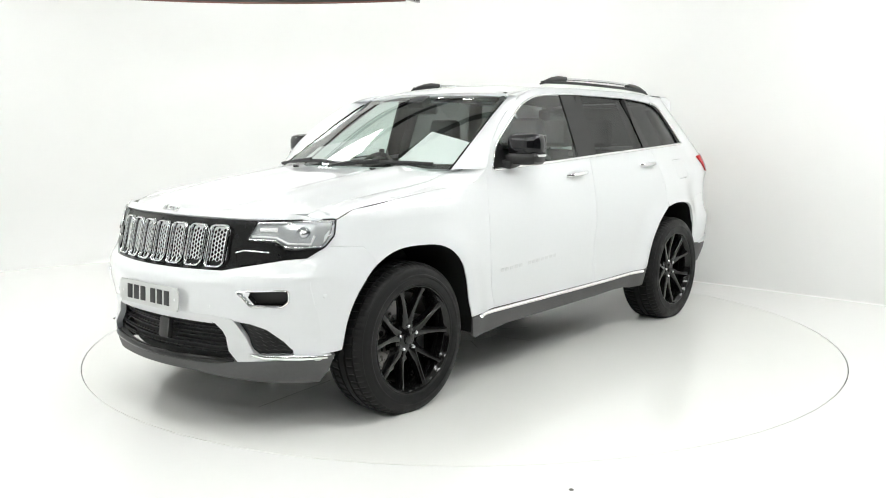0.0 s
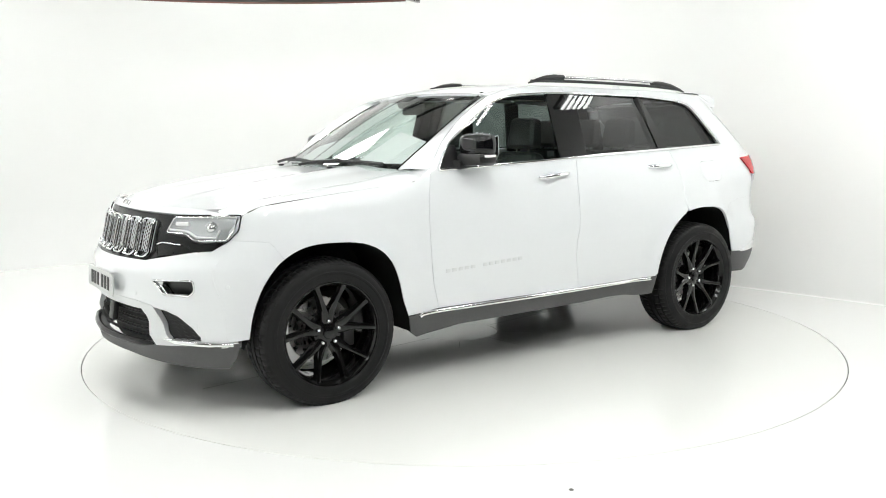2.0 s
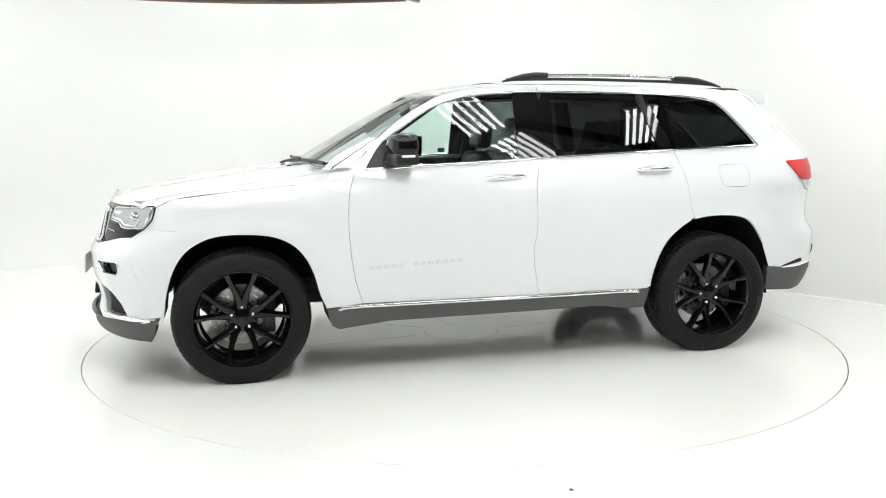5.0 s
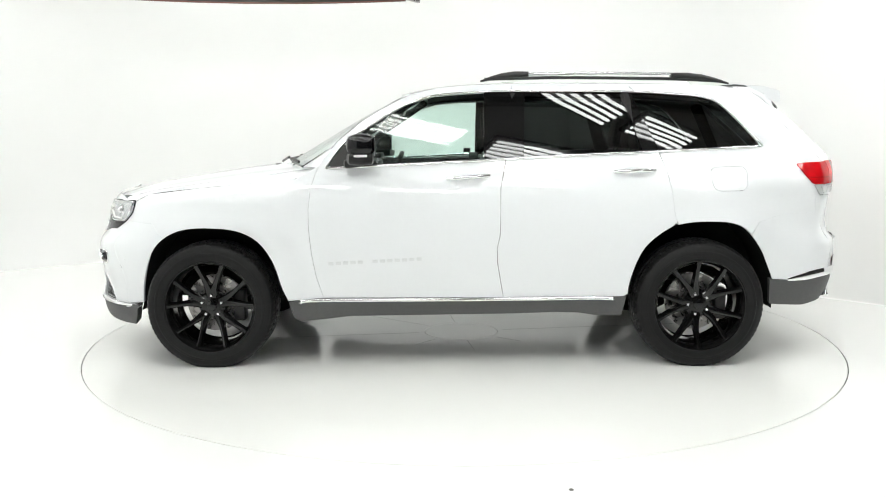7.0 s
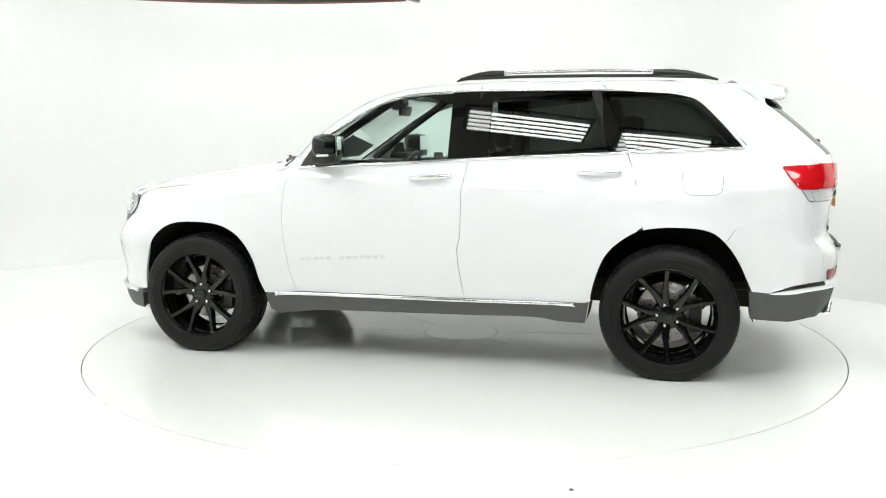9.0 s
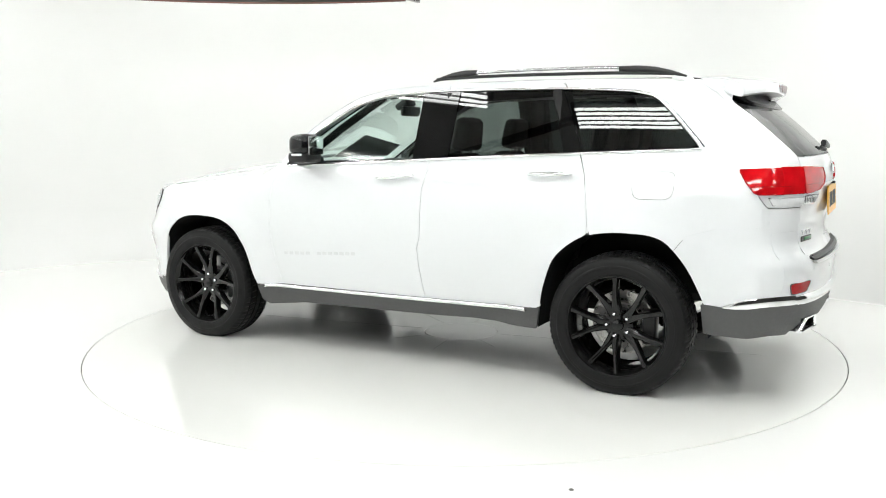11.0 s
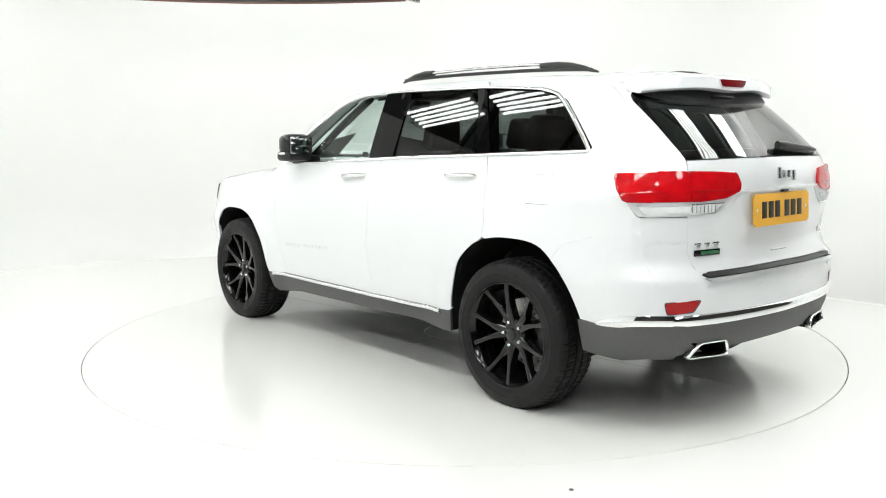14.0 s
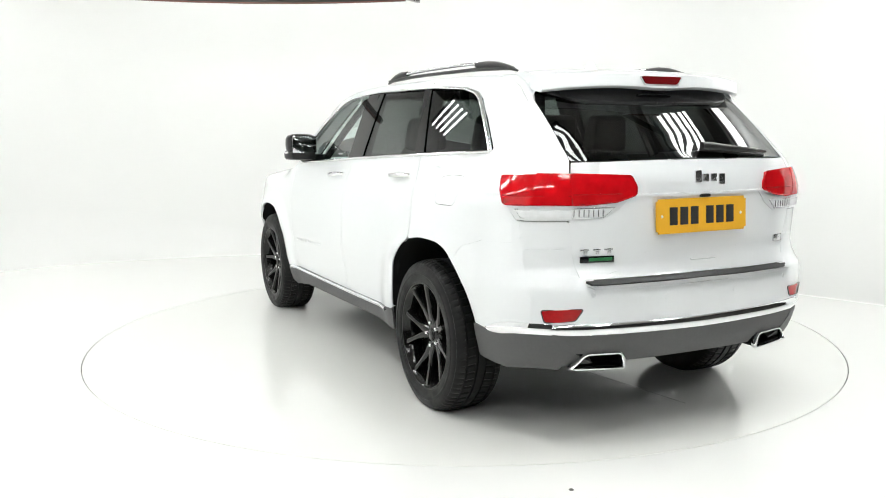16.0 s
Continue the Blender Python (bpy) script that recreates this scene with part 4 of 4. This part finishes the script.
for m in (False, True):
    bar("belt_trim", on_side(BELT, .005), .016, CHROME, car, thick=.018, mirror=m, label="chrome strip along the window line")
    bar("window_trim", on_side(DLO_FRONT + DLO_REAR, .003), .012, CHROME, car, thick=.012, mirror=m, label="thin chrome window surround")
    bar("quarter_trim", on_side([(-1.46, 1.606), (-1.56, 1.582), (-1.62, 1.542), (-1.70, 1.462), (-1.80, 1.352), (-1.842, 1.302)], .006), .024, CHROME, car, thick=.020, mirror=m)
    bar("sill_trim", on_side([(.905, .392), (.86, .402), (.3, .404), (-.3, .406), (-.88, .411), (-.93, .409)], .010), .020, CHROME, car, thick=.024, mirror=m, label="chrome strip on the sill")
    k = -1 if m else 1
    for x0, x1, z0, z1 in ((.043, -.207, 1.125, 1.143), (-.938, -1.182, 1.163, 1.170)):
        P = []
        for i in range(11):
            u = i / 10
            x, z = x0 + (x1 - x0) * u, z0 + (z1 - z0) * u
            P.append(side(x, z) + Vector((0, .008 + .026 * math.sin(math.pi * u) ** .5, .0)))
        bar("door_handle", P, .022, CHROME, car, thick=.026, mirror=m, sides=10, label="chrome door handle", taper=[.7, .9] + [1] * 7 + [.9, .7])
        bm = bmesh.new()
        bmesh.ops.create_uvsphere(bm, u_segments=16, v_segments=8, radius=1)
        p = side((x0 + x1) / 2 + .02, (z0 + z1) / 2)
        bm.transform(Matrix.Translation((p.x, k * (p.y - .002), p.z)) @ Matrix.Diagonal((.075, .004, .026, 1)))
        part("handle_cup", bm, PAINT, car)
    # roof rails
    def rail_y(x):
        return .565 - .03 * ease((-x - 1.1) / .6)
    foot = [(x, rail_y(x), roof(x, rail_y(x)).z + .042) for x in [-.19 - .0733 * i for i in range(21)]]
    bar("roof_rail_base", foot, .030, SATIN, car, thick=.020, mirror=m, label="black roof rail base")
    arch = [(-.40 - .0965 * i, rail_y(-.40 - .0965 * i), 1.752 - .008 * ((i - 4.5) / 5.5) ** 2 + (.0 if i < 10 else 0)) for i in range(11)]
    bar("roof_rail", arch, .030, SILVER, car, thick=.018, mirror=m, label="satin silver roof rail")
    for pts in ([(-.165, 1.698), (-.23, 1.716), (-.30, 1.731), (-.38, 1.740), (-.46, 1.741)], [(-1.335, 1.730), (-1.44, 1.727), (-1.53, 1.718), (-1.61, 1.703), (-1.70, 1.680)]):
        bar("rail_foot", [(x, rail_y(x), z + .007) for x, z in pts], .044, SATIN, car, thick=.036, mirror=m, sides=10, taper=[.3, .7, .95, 1.05, .9] if pts[0][0] > -1 else [.9, 1.05, 1, .75, .3], label="black roof rail foot")
    # door mirror
    mir = new("door_mirror")
    mir.parent = car
    tagged(mir, "gloss black door mirror with a pale indicator strip")
    bm = bmesh.new()
    bmesh.ops.create_cube(bm, size=1)
    bmesh.ops.subdivide_edges(bm, edges=bm.edges[:], cuts=4, use_grid_fill=True)
    for v in bm.verts:
        u = v.co * 2
        r = (abs(u.x) ** 4 + abs(u.y) ** 4 + abs(u.z) ** 4) ** .25
        g = u / max(r, 1e-6)
        front_round = 1 - .25 * max(0, g.x) * abs(g.y)
        v.co = Vector((.068 * g.x, .098 * g.y * front_round, (.062 if g.z > 0 else .052) * g.z * (1 - .12 * max(0, g.x))))
    part("mirror_cap", bm, BLACK, mir, "gloss black mirror cap")
    bm = bmesh.new()
    bmesh.ops.create_cube(bm, size=1)
    bmesh.ops.subdivide_edges(bm, edges=bm.edges[:], cuts=3, use_grid_fill=True)
    for v in bm.verts:
        u = v.co * 2
        r = (abs(u.x) ** 5 + abs(u.y) ** 5 + abs(u.z) ** 5) ** .2
        g = u / max(r, 1e-6)
        v.co = Vector((.066 * g.x, .094 * g.y, -.062 + .030 * g.z))
    part("mirror_base", bm, SATIN, mir)
    block("mirror_arm", (.10, .16, .045), (.03, -.12 * k, -.085), SATIN, mir, bevel=.018, turn=(0, 6, 0))
    bar("indicator", [(.052, -.02 * k, -.056), (.054, .04 * k, -.052), (.030, .090 * k, -.048), (-.03, .101 * k, -.046)], .012, MATT_WHITE, mir, thick=.012, sides=6, label="pale indicator strip")
    block("mirror_glass", (.004, .165, .095), (-.069, 0, .0), CHROME, mir, bevel=.0015, label="mirror glass")
    mir.matrix_basis = pose(.545, k * .952, 1.318, 0, 0, k * 8) @ Matrix.Diagonal((1.16, 1.08, 1.18, 1))
    tri = panel("mirror_foot", [(.752, 1.190), (.655, 1.325), (.61, 1.325), (.60, 1.196)], side, OUT, SATIN, car, lift=.002, step=.03, mirror=m)

# wipers at the foot of the windscreen, washer jets
for y0, y1 in ((-.55, .05), (.02, .62)):
    P = [screen(y0 + (y1 - y0) * i / 8, 1.205 + .012 * math.sin(i / 8 * 3)) + Vector((.012, 0, .012)) for i in range(9)]
    bar("wiper_blade", P, .014, SATIN, car, thick=.022, sides=6, label="black windscreen wiper")
    bar("wiper_arm", [P[4] + Vector((.02, 0, .012)), P[1] + Vector((.035, 0, .0)), P[0] + Vector((.06, -.02, -.01))], .018, SATIN, car, sides=6)
for y in (-.33, .33):
    block("washer_jet", (.03, .022, .012), (1.14, y, bonnet(1.14, y).z + .006), SATIN, car, bevel=.004)

# painted flanges behind the wing and bumper joints
for m in (False, True):
    bar("joint_flange", on_side([(-2.17, .918), (-2.10, .915), (-1.95, .908), (-1.87, .888), (-1.79, .862), (-1.76, .83)], -.0050), .022, PAINT, car, thick=.006, up=OUT, mirror=m)
    bar("joint_flange", on_side([(1.955, .884), (1.87, .876), (1.78, .867), (1.73, .80)], -.0050), .022, PAINT, car, thick=.006, up=OUT, mirror=m)
    bar("joint_flange", on_side([(-1.262, 1.10), (-1.276, 1.046), (-1.291, .90), (-1.291, .862)], -.0065), .022, PAINT, car, thick=.006, up=OUT, mirror=m)
    bar("joint_flange", [side(-2.186, z) + Vector((.004, -.004, 0)) for z in (.912, .94, .97, 1.0)], .026, PAINT, car, thick=.006, up=(-.55, .83, 0), mirror=m)
    bar("light_band", [side(a, 1.122) + Vector((-.004, .0105, 0)) for a in (-2.10, -2.14, -2.18, -2.22, -2.26, -2.30, -2.32)], .006, DEEPRED, car, up=OUT, sides=6, mirror=m)
    bar("light_band", [rear(a, 1.128) + Vector((-.0115, 0, 0)) for a in (.636, .56, .48, .42)], .006, DEEPRED, car, up=AFT, sides=6, mirror=m)

# ---- rear end
TAIL_SIDE = [(-2.030, 1.200), (-2.31, 1.213), (-2.33, 1.085), (-2.12, 1.083)]
for m in (False, True):
    k = -1 if m else 1
    panel("tail_light", rounded(TAIL_SIDE, [.012, .002, .002, .012]), side, OUT, RED, car, lift=.010, depth=.035, step=.025, mirror=m, label="red tail light wrapping round the corner")
    e = .05 if m else 0
    for ring in (((.640, 1.215), (.372 + e, 1.204), (.348 + e, 1.155), (.350 + e, 1.122), (.44 + e, 1.094), (.575, 1.084), (.640, 1.084)),):
        bar("light_rim", [rear(a, b) + Vector((-.012, 0, 0)) for a, b in rounded(ring, .01)], .007, DEEPRED, car, closed=True, up=AFT, sides=5, mirror=m)
    bar("light_rim", [side(a, b) + Vector((-.004, .010, 0)) for a, b in ((-2.32, 1.213), (-2.2, 1.209), (-2.05, 1.203), (-2.036, 1.192), (-2.07, 1.14), (-2.112, 1.090), (-2.13, 1.083), (-2.2, 1.083), (-2.32, 1.084))], .008, DEEPRED, car, up=OUT, sides=5, mirror=m)
    panel("tail_light_inner", rounded([(.652, 1.213), (.745, 1.213), (.785, 1.085), (.652, 1.085)], .004), rear, AFT, RED, car, lift=.011, depth=.03, step=.025, mirror=m)
    tip = .05 if m else 0
    panel("tailgate_light", rounded([(.640, 1.213), (.372 + tip, 1.202), (.350 + tip, 1.155), (.352 + tip, 1.124), (.44 + tip, 1.096), (.575, 1.086), (.640, 1.086)], .008), rear, AFT, RED, car, lift=.011, depth=.03, step=.025, mirror=m, label="red light on the tailgate")
    panel("reverse_light", rounded([(-2.132, 1.079), (-2.33, 1.081), (-2.33, 1.016), (-2.175, 1.018)], .006), side, OUT, BADGE, car, lift=.004, depth=.03, step=.025, mirror=m, label="chrome-framed clear reversing light")
    panel("reverse_lens", rounded([(-2.178, 1.062), (-2.33, 1.064), (-2.33, 1.030), (-2.198, 1.030)], .006), side, OUT, CLEAR, car, lift=.009, depth=.01, step=.025, mirror=m)
    panel("reverse_light_corner", [(.652, 1.081), (.79, 1.081), (.80, 1.016), (.652, 1.018)], rear, AFT, BADGE, car, lift=.0052, depth=.03, step=.025, mirror=m)
    panel("reverse_lens_corner", [(.655, 1.064), (.785, 1.064), (.79, 1.030), (.655, 1.030)], rear, AFT, CLEAR, car, lift=.010, depth=.01, step=.025, mirror=m)
    panel("tailgate_light_trim", [(.640, 1.082), (.575, 1.082), (.44, 1.092), (.372, 1.116), (.425, 1.060), (.50, 1.018), (.640, 1.018)], rear, AFT, BADGE, car, lift=.005, depth=.02, step=.025, mirror=m, label="chrome trim under the tailgate light")
    panel("tailgate_lens", [(.636, 1.066), (.46, 1.068), (.505, 1.030), (.636, 1.028)], rear, AFT, CLEAR, car, lift=.010, depth=.01, step=.025, mirror=m)
    bar("lens_rim", [rear(a, b) + Vector((-.010, 0, 0)) for a, b in ((.45, 1.070), (.636, 1.069), (.636, 1.026), (.50, 1.027))], .004, LAMPSILVER, car, closed=True, up=AFT, sides=5, mirror=m)
    bar("lens_rim", [side(a, b) + Vector((-.004, .009, 0)) for a, b in ((-2.33, 1.067), (-2.175, 1.065), (-2.195, 1.028), (-2.33, 1.027))], .004, LAMPSILVER, car, up=OUT, sides=5, mirror=m)
    for i in range(7):
        p = rear(.505 + .021 * i, 1.048)
        block("lens_rib", (.003, .004, .030), (p.x - .012, k * p.y, p.z), LAMPSILVER, car, bevel=0)
    panel("rear_reflector", rounded([(.600, .641), (.768, .638), (.752, .583), (.632, .590)], .012), rear, AFT, DEEPRED, car, lift=.004, depth=.01, step=.02, mirror=m, label="dark red bumper reflector")
    bar("reflector_rim", [rear(a, b) + Vector((-.003, .002, 0)) for a, b in rounded([(.600, .641), (.768, .638), (.752, .583), (.632, .590)], .012)], .006, SATIN, car, closed=True, up=AFT, sides=5, mirror=m)
    # exhaust outlet
    V = rounded([(.385, .362), (.408, .432), (.575, .436), (.64, .372)], .022, 4)
    rim = [(-2.375 + .05 * ((a - .385) / .25) ** 2, a, b) for a, b in V]
    bar("exhaust_rim", rim, .016, CHROME, car, thick=.030, closed=True, up=FWD, sides=8, mirror=m, label="chrome exhaust outlet")
    loft("exhaust_pipe", [Vector(q) for q in rim + rim[:1]], [Vector(q) + Vector((.16, 0, 0)) for q in rim + rim[:1]], SATIN, car, rows=2, mirror=m)
    bm = bmesh.new()
    bm.faces.new([bm.verts.new((q[0] + .12, q[1] * k, q[2])) for q in rim])
    part("exhaust_inside", bm, DARK, car)
    for y, z in ((.56, .70), (.2, .672)):
        p = rear(y, z)
        d = lathe("parking_sensor", [(0, .003), (.011, .0025), (.013, -.004)], PAINT, car, n=16)
        d.matrix_basis = pose(p.x, k * p.y, p.z, 0, 0, 90 + (-25 if y > .4 else -6) * k)
    bar("bumper_chrome_side", on_side([(-1.99, .512), (-2.06, .525), (-2.18, .548), (-2.26, .554), (-2.31, .552)], .003), .020, CHROME, car, thick=.052, mirror=m, taper=[.2 + .8 * min(1, i / 9) for i in range(25)])
bar("bumper_chrome", [rear(-.80 + .05 * i, .543 + .010 * abs(-.80 + .05 * i)) + Vector((-.002, 0, 0)) for i in range(33)], .056, CHROME, car, thick=.030, up=AFT, sides=14, taper=[.25, .6, .85] + [1] * 27 + [.85, .6, .25], label="chrome strip across the rear bumper")
for i in range(4):
    bar("step_rib", [rear(-.54 + .09 * j, .757) + Vector((.036 - .013 * i, 0, .003)) for j in range(13)], .006, SATIN, car, sides=5)
panel("bumper_step", [(-.585, .753), (0, .757), (.585, .753), (.56, .741), (0, .744), (-.56, .741)][::-1], rear, AFT, SATIN, car, lift=.010, depth=.05, step=.03, label="black ribbed bumper step pad")
bar("bumper_ledge", [rear(-.56 + .07 * j, .750) + Vector((.028, 0, .003)) for j in range(17)], .056, SATIN, car, thick=.010, sides=8)
panel("step_chrome", [(-.585, .738), (0, .741), (.585, .738), (.55, .722), (0, .726), (-.55, .722)][::-1], rear, AFT, BADGE, car, lift=.020, depth=.03, step=.03)
panel("gate_grip", rounded([(.022, .818), (-.125, .818), (-.108, .790), (.008, .790)], .005), rear, AFT, SATIN, car, lift=.001, depth=.02, step=.02, label="dark recessed tailgate grip")
bar("gate_grip_lip", [rear(.022 - .0147 * i, .818) + Vector((-.003, 0, 0)) for i in range(11)], .008, PAINT, car, sides=6)
panel("plate_lamp_bar", [(-.44, 1.124), (.35, 1.124), (.35, 1.112), (-.44, 1.112)][::-1], rear, AFT, PAINT, car, lift=.008, depth=.02, step=.03)
block("camera_button", (.02, .05, .014), (-2.405, -.02, 1.108), SATIN, car, bevel=.004)

# spoiler over the tailgate glass
V, F = [], []
SP = [(-1.78, .030), (-1.90, .024), (-1.98, .014), (-2.06, .004), (-2.10, -.004), (-2.117, -.012), (-2.125, -.062), (-2.10, -.073), (-2.04, -.067), (-1.97, -.058)]
ny = 24
for i in range(ny + 1):
    y = -.60 + 1.2 * i / ny
    e = abs(y) / .60
    back = .115 * e ** 2
    for x, z in SP:
        f = max(0, (-1.90 - x) / .212)
        V.append((x + back * f, y * (1 - .02 * f), 1.666 + z * (1 if z > 0 else 1 + .0 * e) - .024 * e ** 3 - (.012 * math.exp(-(y / .16) ** 2) if z < -.03 else 0)))
k = len(SP)
for i in range(ny):
    for j in range(k - 1):
        F.append((i * k + j, (i + 1) * k + j, (i + 1) * k + j + 1, i * k + j + 1))
F.append(tuple(range(k)))
F.append(tuple(ny * k + j for j in reversed(range(k))))
mesh_object("spoiler", V, F, PAINT, car, "white roof spoiler", sharp=50)
bm = bmesh.new()
LAMP_FACE = rounded([(-.118, .016), (.118, .016), (.092, -.019), (-.092, -.019)], .012)
ring = [[bm.verts.new((x, y, z)) for y, z in LAMP_FACE] for x in (-2.124, -2.085)]
for i in range(len(LAMP_FACE)):
    j = (i + 1) % len(LAMP_FACE)
    bm.faces.new((ring[0][i], ring[0][j], ring[1][j], ring[1][i]))
bm.faces.new(ring[0])
bm.transform(Matrix.Translation((-.004, .008, 1.629)))
part("brake_light", bm, BRAKE_RED, car, "high dark red brake light")
bar("brake_light_surround", [(-2.122, y * 1.06 + .008, z * 1.12 + 1.629) for y, z in LAMP_FACE], .008, PAINT, car, closed=True, up=FWD, sides=6)
V, F = [], []
for i in range(29):
    y = -.57 + 1.14 * i / 28
    e = abs(y) / .57
    drop = .098 * (1 - e ** 5) ** .5 + .012
    for k, (a, b) in enumerate(((0, 0), (.004, .25), (.004, .6), (-.004, .88), (-.024, 1), (-.07, .92))):
        z = 1.624 - drop * b
        V.append(rear(y, z) + Vector((-.016 - a, 0, 0)))
for i in range(28):
    for k in range(5):
        q = 6 * i + k
        F.append((q, q + 1, q + 7, q + 6))
mesh_object("spoiler_housing", V, F, HOUSING, car, "black lower spoiler housing", sharp=60)
bar("high_mount_grip", [rear(y, 1.566 + .004 * math.cos(y * 20)) + Vector((-.026, 0, 0)) for y in (-.10, -.05, 0, .05, .10)], .020, BLACK, car, thick=.024, up=AFT, sides=8, taper=[.5, 1, 1, 1, .5])
P = [rear(-.05 - .04 * i, 1.318 - .003 * i) + Vector((-.022, 0, .008)) for i in range(11)]
bar("rear_wiper", P, .024, SATIN, car, thick=.030, sides=8, taper=[1.3, 1.5, 1.4, 1.2, 1.1, 1, .95, .9, .85, .7, .4], label="black rear wiper")
bar("rear_wiper_blade", [p + Vector((.012, 0, -.018)) for p in P], .012, SATIN, car, sides=6)
bm = bmesh.new()
bmesh.ops.create_cone(bm, cap_ends=True, segments=12, radius1=.07, radius2=.02, depth=.055)
bm.transform(Matrix.Translation((-1.55, 0, 1.725)) @ Matrix.Diagonal((1.1, .35, 1, 1)))
part("aerial_fin", bm, PAINT, car, "white roof aerial fin")

# ---- inside the car
def seat(x, y):
    s = new("seat")
    s.parent = car
    tagged(s, "dark leather car seat with headrest")
    w = .50
    block("cushion", (.50, w, .16), (.12, 0, .62), LEATHER, s, bevel=.05, segments=3)
    block("backrest", (.15, w - .02, .62), (-.16, 0, .96), LEATHER, s, bevel=.06, segments=3, turn=(0, -13, 0), taper=(.8, .82))
    block("headrest", (.11, .28, .21), (-.255, 0, 1.385), LEATHER, s, bevel=.05, segments=3, turn=(0, -8, 0), taper=(.9, .85))
    for d in (-.06, .06):
        bar("headrest_post", [(-.235, d, 1.24), (-.248, d, 1.33)], .012, STEEL, s)
    s.matrix_basis = pose(x, y, 0)


for y in (.37, -.37):
    seat(-.05, y)
    seat(-.95, y)
seat(-.97, 0)
block("dashboard", (.42, 1.44, .26), (.74, 0, 1.02), LEATHER, car, bevel=.07, segments=3, label="dark padded dashboard")
block("instrument_hood", (.20, .36, .08), (.62, -.37, 1.165), LEATHER, car, bevel=.03)
lathe("steering_wheel", [(.185 + .015 * math.cos(radians(30 * i)), .015 * math.sin(radians(30 * i))) for i in range(13)], LEATHER, car, n=32)
bpy.data.objects["steering_wheel"].matrix_basis = pose(.44, -.37, 1.08, 0, 0, 90) @ pose(0, 0, 0, -22, 0, 0)
bm = bmesh.new()
bmesh.ops.create_cube(bm, size=1)
bm.transform(pose(.44, -.37, 1.08, 0, -22, 0) @ Matrix.Diagonal((.04, .34, .09, 1)))
part("wheel_boss", bm, LEATHER, car)
block("inner_mirror", (.03, .24, .07), (.34, 0, 1.545), SATIN, car, bevel=.02, turn=(0, -10, 0), label="black inside mirror")
block("mirror_mount", (.10, .14, .05), (.38, 0, 1.59), SATIN, car, bevel=.02, turn=(0, 28, 0))
panel("headlining", [(.18, -.52), (.18, .52), (-1.85, .50), (-1.85, -.50)], lambda x, y: roof(x, y) - Vector((0, 0, .035)), TOP, DARK, car, step=.12, depth=.01, label="dark roof lining")
block("load_floor", (1.0, 1.1, .06), (-1.72, 0, .80), DARK, car, bevel=.02)
block("cabin_floor", (2.6, 1.3, .05), (-.1, 0, .50), DARK, car, bevel=.02)
for s in (1, -1):
    block("door_trim", (1.72, .05, .55), (-.08, s * .78, .93), LEATHER, car, bevel=.02, label="dark inner door trim")
    bar("inner_pillar", [(-.30, s * .80, 1.2), (-.34, s * .68, 1.62)], .10, DARK, car, thick=.06)
    bar("inner_pillar", [(-1.16, s * .77, 1.25), (-1.04, s * .66, 1.62)], .12, DARK, car, thick=.06)
    bar("inner_pillar", [(-1.98, s * .60, 1.25), (-1.80, s * .50, 1.58)], .10, DARK, car, thick=.06)
    bar("inner_pillar", [(.80, s * .68, 1.2), (.50, s * .62, 1.42), (.20, s * .56, 1.62)], .05, DARK, car, thick=.05)
# flat white patches just inside the windscreen, above the dashboard
for y0, y1, z1 in ((.34, .70, 1.415), (-.56, .0, 1.40)):
    V = []
    for a, b in ((y0, 1.235), (y1, 1.235), (y1 - .03, z1 - (.07 if y0 > 0 else 0)), (y0 + .02, z1 - (0 if y0 > 0 else .08))):
        p = screen(a, b) + Vector((-.03, 0, -.015))
        V += [p, p + Vector((-.004, 0, -.004))]
    mesh_object("paper_sheet", V, [(0, 2, 4, 6), (7, 5, 3, 1), (0, 1, 3, 2), (2, 3, 5, 4), (4, 5, 7, 6), (6, 7, 1, 0)], MATT_WHITE, car, "flat white patch inside the windscreen", smooth=False)
for m in (1, -1):
    p = side(-.10, 1.262)
    block("window_sticker", (.055, .003, .032), (-.115, m * (p.y - .016), 1.262), INK, car, bevel=0)


def motions():
    rows_car, rows_table = [], []
    for i in range(17):
        a = 173.852 - 7.0764 * (i - 8) + .0026 * (i - 8) ** 2
        rows_table.append((float(i), pose(0, 0, 0, 0, 0, a)))
        rows_car.append((float(i), pose(0, 0, 0, 0, 0, a) @ pose(.0528, .0101, 0)))
    walk(turntable, rows_table)
    walk(car, rows_car)


motions()
